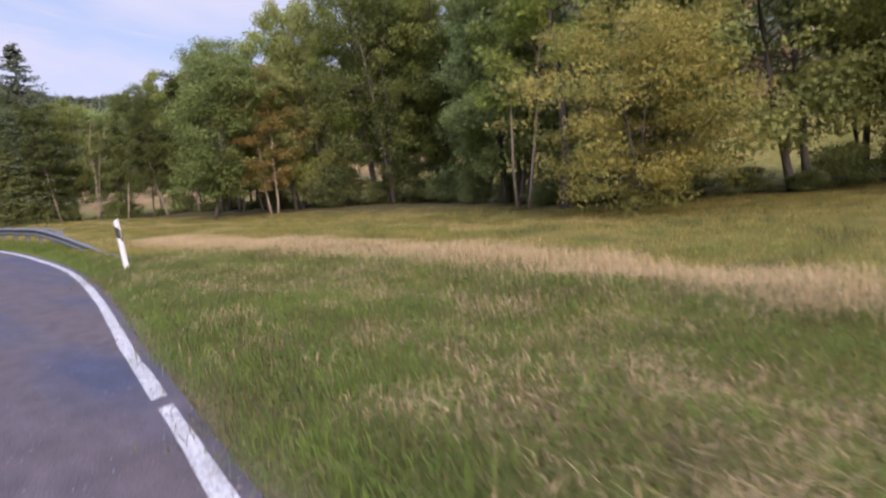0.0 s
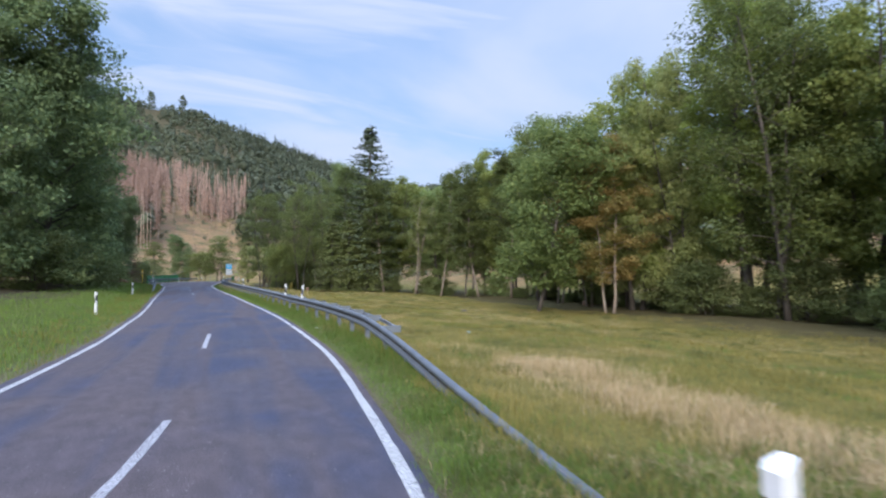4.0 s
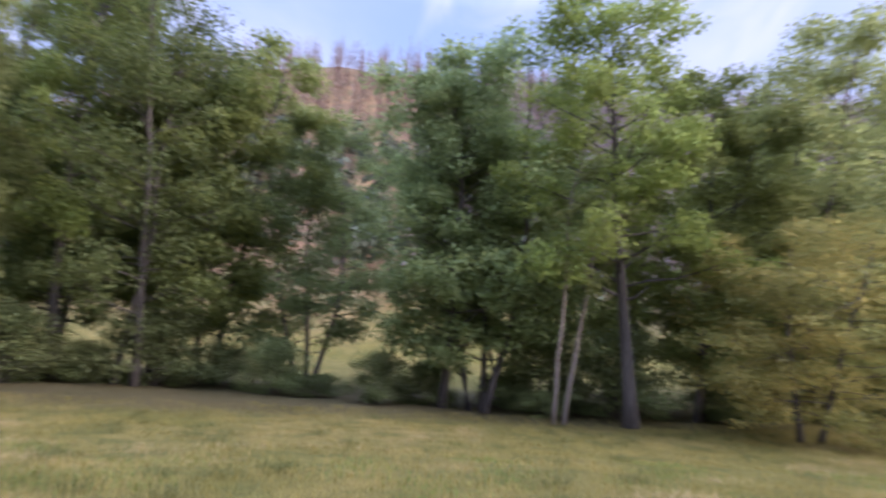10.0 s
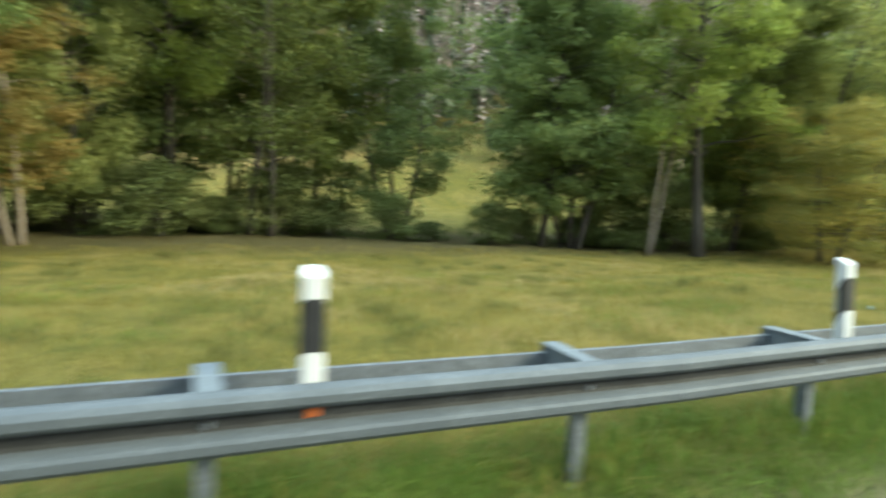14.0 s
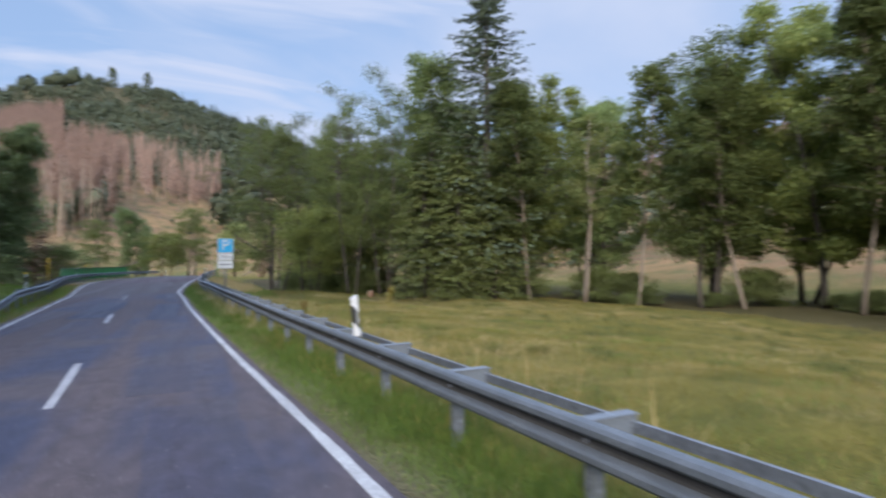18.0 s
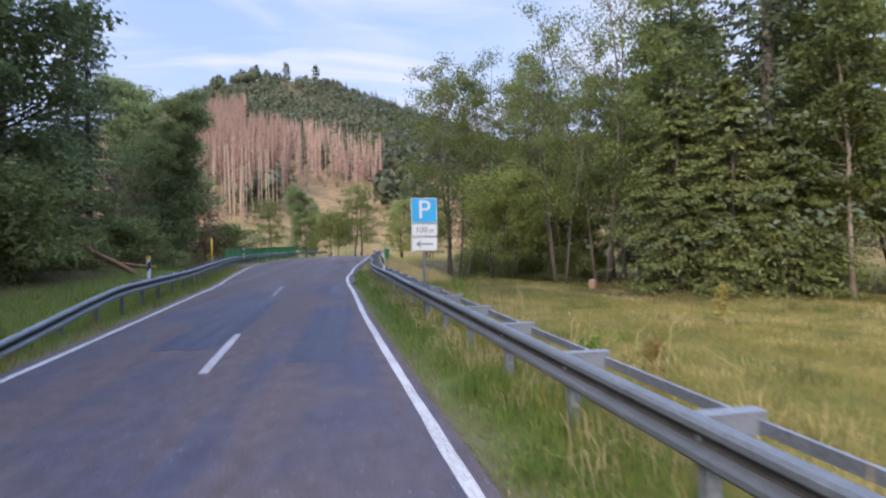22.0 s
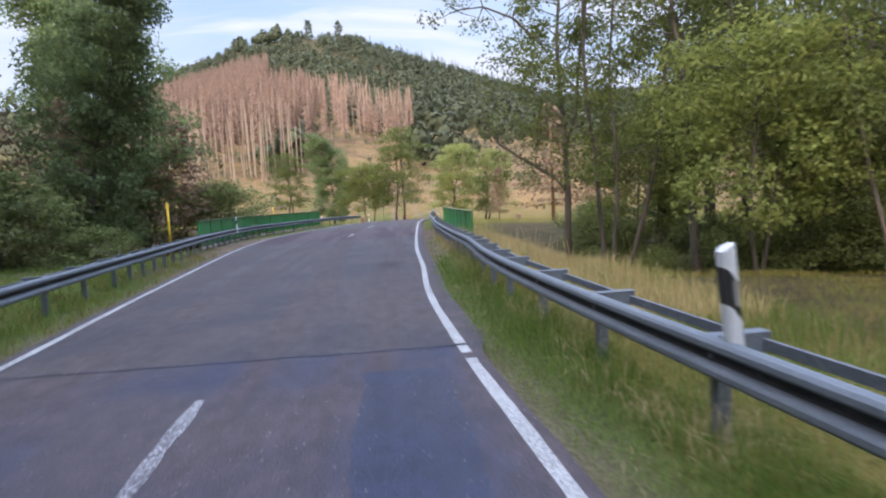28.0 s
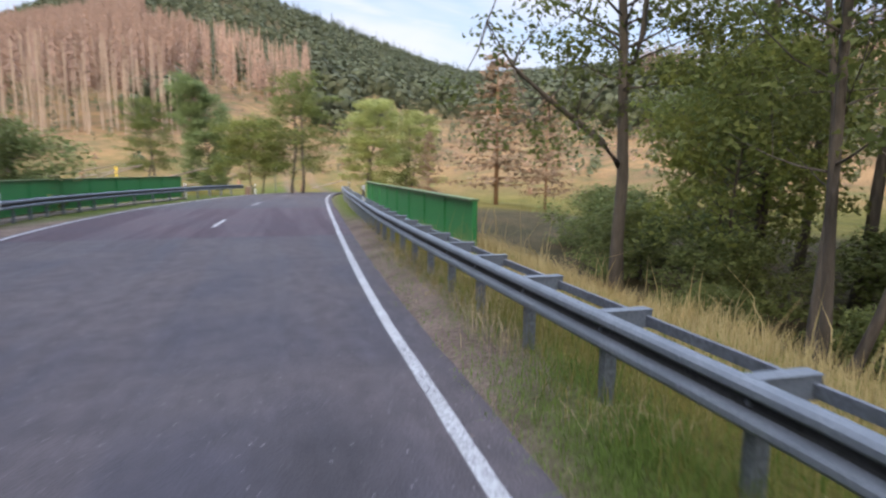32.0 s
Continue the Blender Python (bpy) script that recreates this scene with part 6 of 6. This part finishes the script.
blades("near_brown_grass", "brown matted patches in rough grass by the bend", strip_points(40000, -53.5, -36, 0.5, 7, rg, 1, 0.3, None, 160), 0.08, 0.22, 0.007, M_GRASS_MATTED, rg, 1.9)
blades("bank_grass", "tall dry grass on the stream bank", strip_points(14000, 44, 66, 2.05, 4.8, rg, 1, 0.16), 0.35, 0.8, 0.006, M_GRASS_DRY, rg, 0.55)
blades("bank_green", "green grass on the stream bank", strip_points(14000, 40, 66, 1.95, 5.2, rg, 1, 0.2), 0.2, 0.5, 0.008, M_GRASS, rg, 0.6)
blades("tall_stalks", "tall bent seed stalks behind the guardrail", np.concatenate([strip_points(60, 24, 36, 1.7, 3.6, rg), strip_points(190, 47, 63, 1.75, 4.2, rg), strip_points(60, 0, 24, 1.5, 3.5, rg)]), 0.7, 1.4, 0.009, M_GRASS_DRY, rg, 0.7)
blades("left_verge_grass", "green grass on the opposite verge", strip_points(60000, -40, 66, 0.3, 7, rg, -1, 0.0, lambda x, y: (1 - 0.9 * smooth(57, 61, y) * smooth(78, 70, y)) * (1 - 0.75 * smooth(3.0, 5.0, left_line(y) - x) * smooth(-12, -4, y))), 0.10, 0.28, 0.011, M_GRASS, rg, 0.7)
blades("left_dry_grass", "dry grass along the opposite verge", strip_points(14000, -40, 66, 0.25, 2.2, rg, -1, 0.1), 0.10, 0.26, 0.008, M_GRASS_MIX, rg, 0.7)

# broad-leaved weeds and single stalks
def weed(x, y, h, label, mat, n, size, spread):
    w = thing("weed", label, "weed", "roadside weeds", at=pose(x, y, gz(x, y) - 0.03))
    rgw = np.random.default_rng(int(abs(x * 100 + y * 10)))
    stems = [tube_data(limb((0, 0, 0), (rgw.normal(scale=0.12), rgw.normal(scale=0.12), 1), h * (0.7 + 0.3 * rgw.random()), rgw, 0.1, 4), [0.008, 0.007, 0.006, 0.004, 0.002], 5) for _ in range(3)]
    part("stem", mesh_of("stem", *join_data(stems), mat), w)
    cs = [(rgw.normal(scale=spread * 0.5), rgw.normal(scale=spread * 0.5), h * (0.35 + 0.6 * rgw.random())) for _ in range(9)]
    part("leaves", quads_mesh("leaves", leaf_cloud(cs, [spread] * 9, n, size, rgw, 1.4), mat), w)


weed(4.2, 23.6, 0.95, "rusty brown dock plant behind the guardrail", M_LEAF_ORANGE, 220, 0.035, 0.10)
weed(8.9, 29.2, 1.3, "grey-green thistle in the meadow", M_GRASS_MIX, 260, 0.05, 0.16)
weed(4.6, 26.4, 0.45, "green nettle behind the guardrail", M_GRASS, 220, 0.05, 0.15)
weed(4.9, 20.0, 0.5, "green nettle behind the guardrail", M_GRASS, 220, 0.05, 0.15)
weed(3.4, 31.5, 0.8, "green nettle behind the guardrail", M_GRASS, 220, 0.05, 0.15)
for x, y in ((0.42, -49.2), (1.3, -49.0), (2.6, -46.0), (3.7, -36.4)):
    d = thing("dock_plant", "low broad-leaved dock in the grass", "weed", "roadside weeds", at=pose(x, y, gz(x, y)))
    for k in range(7):
        a = k * 0.9
        ln = 0.13 + 0.05 * (k % 3)
        lf = [(0, 0, 0.01), (ln * 0.4, -0.035, 0.07), (ln * 0.8, -0.03, 0.09), (ln, 0, 0.08), (ln * 0.8, 0.03, 0.09), (ln * 0.4, 0.035, 0.07), (ln * 0.5, 0, 0.06)]
        part("leaf", mesh_of("leaf", lf, [(0, 1, 6), (1, 2, 6), (2, 3, 6), (3, 4, 6), (4, 5, 6), (5, 0, 6)], M_GRASS), d, "", pose(0, 0, 0, 0, 0, math.degrees(a)))


# small white wildflowers behind the rail
def wildflower(x, y, h, heads):
    w = thing("wildflower", "small white wildflowers on thin stems in meadow grass", "wildflower", "white wildflowers", at=pose(x, y, gz(x, y) - 0.02))
    rgf = np.random.default_rng(int(abs(x * 91 + y * 37)))
    for k in range(heads):
        line = limb((0, 0, 0), (rgf.normal(scale=0.2), rgf.normal(scale=0.2), 1), h * (0.75 + 0.3 * rgf.random()), rgf, 0.12, 4)
        part("stem", mesh_of("stem", *tube_data(line, [0.004, 0.004, 0.003, 0.003, 0.002], 4), M_GRASS), w)
        q = [np.array(line[4]) + rgf.normal(scale=(0.017, 0.017, 0.006)) for _ in range(12)]
        part("flower_head", quads_mesh("flower_head", [[c + np.array(o) for o in ((-0.006, -0.006, 0), (0.006, -0.006, 0.002), (0.006, 0.006, 0), (-0.006, 0.006, 0.002))] for c in q], M_WHITE), w, "white flower head")


for x, y, h, heads in ((3.75, 29.0, 0.6, 3), (3.1, 29.9, 0.5, 2), (3.9, 29.8, 0.6, 3), (4.6, 30.6, 0.62, 2), (5.2, 29.2, 0.66, 3), (3.3, 31.2, 0.6, 2), (5.9, 31.6, 0.7, 3), (6.8, 33.4, 0.6, 2), (2.75, 30.6, 0.45, 2)):
    wildflower(x, y, h, heads)


# ---- fallen wood ----
def fallen(name, label, p0, p1, r, mat, twigs=4, group="fallen wood"):
    a, b = Vector(p0), Vector(p1)
    g = thing(name, label, "log", group)
    rgf = np.random.default_rng(int(abs(a.x * 31 + a.y * 17)))
    n = 7
    line = [a.lerp(b, i / n) + Vector(rgf.normal(scale=0.05, size=3)) for i in range(n + 1)]
    part("stem", mesh_of("stem", *tube_data(line, [r * (1 - 0.6 * i / n) for i in range(n + 1)], 8), mat, True), g)
    for _ in range(twigs):
        k = int(rgf.integers(1, n))
        part("branch", mesh_of("branch", *tube_data(limb(line[k], rgf.normal(size=3) + np.array([0, 0, 0.5]), rgf.uniform(0.5, 1.6), rgf, 0.3, 4), [r * 0.3, r * 0.25, r * 0.18, r * 0.1, 0.006], 5), mat), g)


fallen("fallen_log", "fallen brown log leaning by the wood edge", (-9.6, 46.6, gz(-9.6, 46.6)), (-17.0, 50.6, gz(-17.0, 50.6) + 3.0), 0.14, M_BARK_RED)
fallen("fallen_log", "fallen brown log on the bank", (-10.6, 52.0, gz(-10.6, 52.0) + 0.1), (-16.5, 54.0, gz(-16.5, 54.0) + 0.6), 0.11, M_BARK_RED)
for i in range(9):
    ang = i * 0.8
    c = Vector((-11.8 + 0.5 * math.cos(ang * 1.7), 62.5 + 1.2 * math.sin(ang), 0))
    fallen("dead_branch", "bare grey branch on the brush pile", (c.x, c.y, gz(c.x, c.y)), (c.x + 1.3 * math.cos(ang), c.y + 1.3 * math.sin(ang), gz(c.x, c.y) + 0.9 + 0.1 * (i % 3)), 0.035, M_BARK_PALE, 5, "brush pile by the bridge")
for i, (x, y, ln, az) in enumerate(((-13, 100, 8, 30), (-17, 106, 9, 60), (-11, 118, 7, 10), (-20, 112, 9, 45), (-8, 140, 8, 80), (4, 138, 7, 20), (-25, 120, 10, 40), (12, 145, 8, 65), (-15, 150, 9, 15))):
    x1, y1 = x + ln * math.cos(radians(az)), y + ln * 0.4 * math.sin(radians(az))
    fallen("felled_trunk", "pale felled trunk on the cleared slope", (x, y, gz(x, y) + 0.2), (x1, y1, gz(x1, y1) + 2.2), 0.1, M_BARK_PALE, 5, "felled trunks on the slope")


def stump(x, y, h, r, label):
    g = thing("tree_stump", label, "stump", "tree stumps", at=pose(x, y, gz(x, y) - 0.05))
    part("wood", mesh_of("wood", *tube_data([(0, 0, 0), (0, 0, 0.12), (0.02, 0, h)], [r * 1.4, r, r * 0.9], 10), M_BARK_RED, True), g)
    part("cut_face", mesh_of("cut_face", *tube_data([(0.02, 0, h), (0.02, 0, h + 0.01)], [r * 0.86, r * 0.85], 10), M_DEADTRUNK), g)


stump(13.0, 46.4, 0.5, 0.22, "reddish broken stump at the ditch")
stump(36.4, 12.0, 0.5, 0.22, "reddish stump at the edge of the trees")
for i in range(26):
    az, d = -20 + 1.7 * i + 3 * math.sin(i * 5.1), 120 + 14 * ((i * 7) % 9)
    stump(d * math.sin(radians(az)), d * math.cos(radians(az)), 1.0, 0.35, "pale stump on the cleared slope")
mole = thing("earth_mound", "small brown molehill in the meadow", "molehill", at=pose(18.0, 0.3, gz(18.0, 0.3)))
bm = bmesh.new()
bmesh.ops.create_icosphere(bm, subdivisions=3, radius=0.32)
for v in bm.verts:
    v.co = v.co * (1 + 0.25 * noise.noise(v.co * 5))
    v.co.z *= 0.7
me = bpy.data.meshes.new("mound")
bm.to_mesh(me)
bm.free()
me.materials.append(M_BARK)
part("mound", me, mole)

# ---- road wear ----
def patch(label, y0, y1, xa, xb, mat, z=0.0025):
    me = road_strip("patch", y0, y1, mat, lambda y: xa + 0.10 * noise.noise(Vector((y * 0.7, xa, 0))) + 0.03 * noise.noise(Vector((y * 4.1, xa, 3))), lambda y: xb + 0.10 * noise.noise(Vector((y * 0.8, xb, 4))) + 0.03 * noise.noise(Vector((y * 4.3, xb, 8))), z, 0.2, 0.0025)
    return tagged(new("road_patch", me), label, "road patch", kind="structure")


patch("bluish smooth asphalt patch on the road", 26.0, 33.7, -0.42, 0.5, M_ROAD_PATCH)
patch("bluish smooth asphalt patch on the road", 27.5, 36.5, -2.9, -1.7, M_ROAD_PATCH)
patch("bluish smooth asphalt patch on the road", 14.0, 21.0, 0.1, 1.0, M_ROAD_FAINT)
patch("bluish smooth asphalt patch on the road", 6.0, 13.2, 0.5, 1.5, M_ROAD_FAINT)
patch("bluish smooth asphalt patch on the road", -24.0, -14.0, 1.6, 2.6, M_ROAD_FAINT)
patch("bluish smooth asphalt patch on the road", 38.2, 42.5, -0.85, 0.02, M_ROAD_PATCH)
for y0, w, s in ((43.37, 0.035, 1), (66.88, 0.03, 2), (79.48, 0.03, 3)):
    xs = np.linspace(float(left_line(y0)) - 0.1, float(right_line(y0)) + 0.3, 40)
    line = [(float(x), y0 + 0.06 * noise.noise(Vector((x * 1.5, s, 0))), 0.006) for x in xs]
    tagged(new("road_seam", sweep("seam", line, [(-w / 2, 0), (w / 2, 0)], M_ROAD_PATCH)), "dark sealed seam across the road", "road seam", kind="structure")
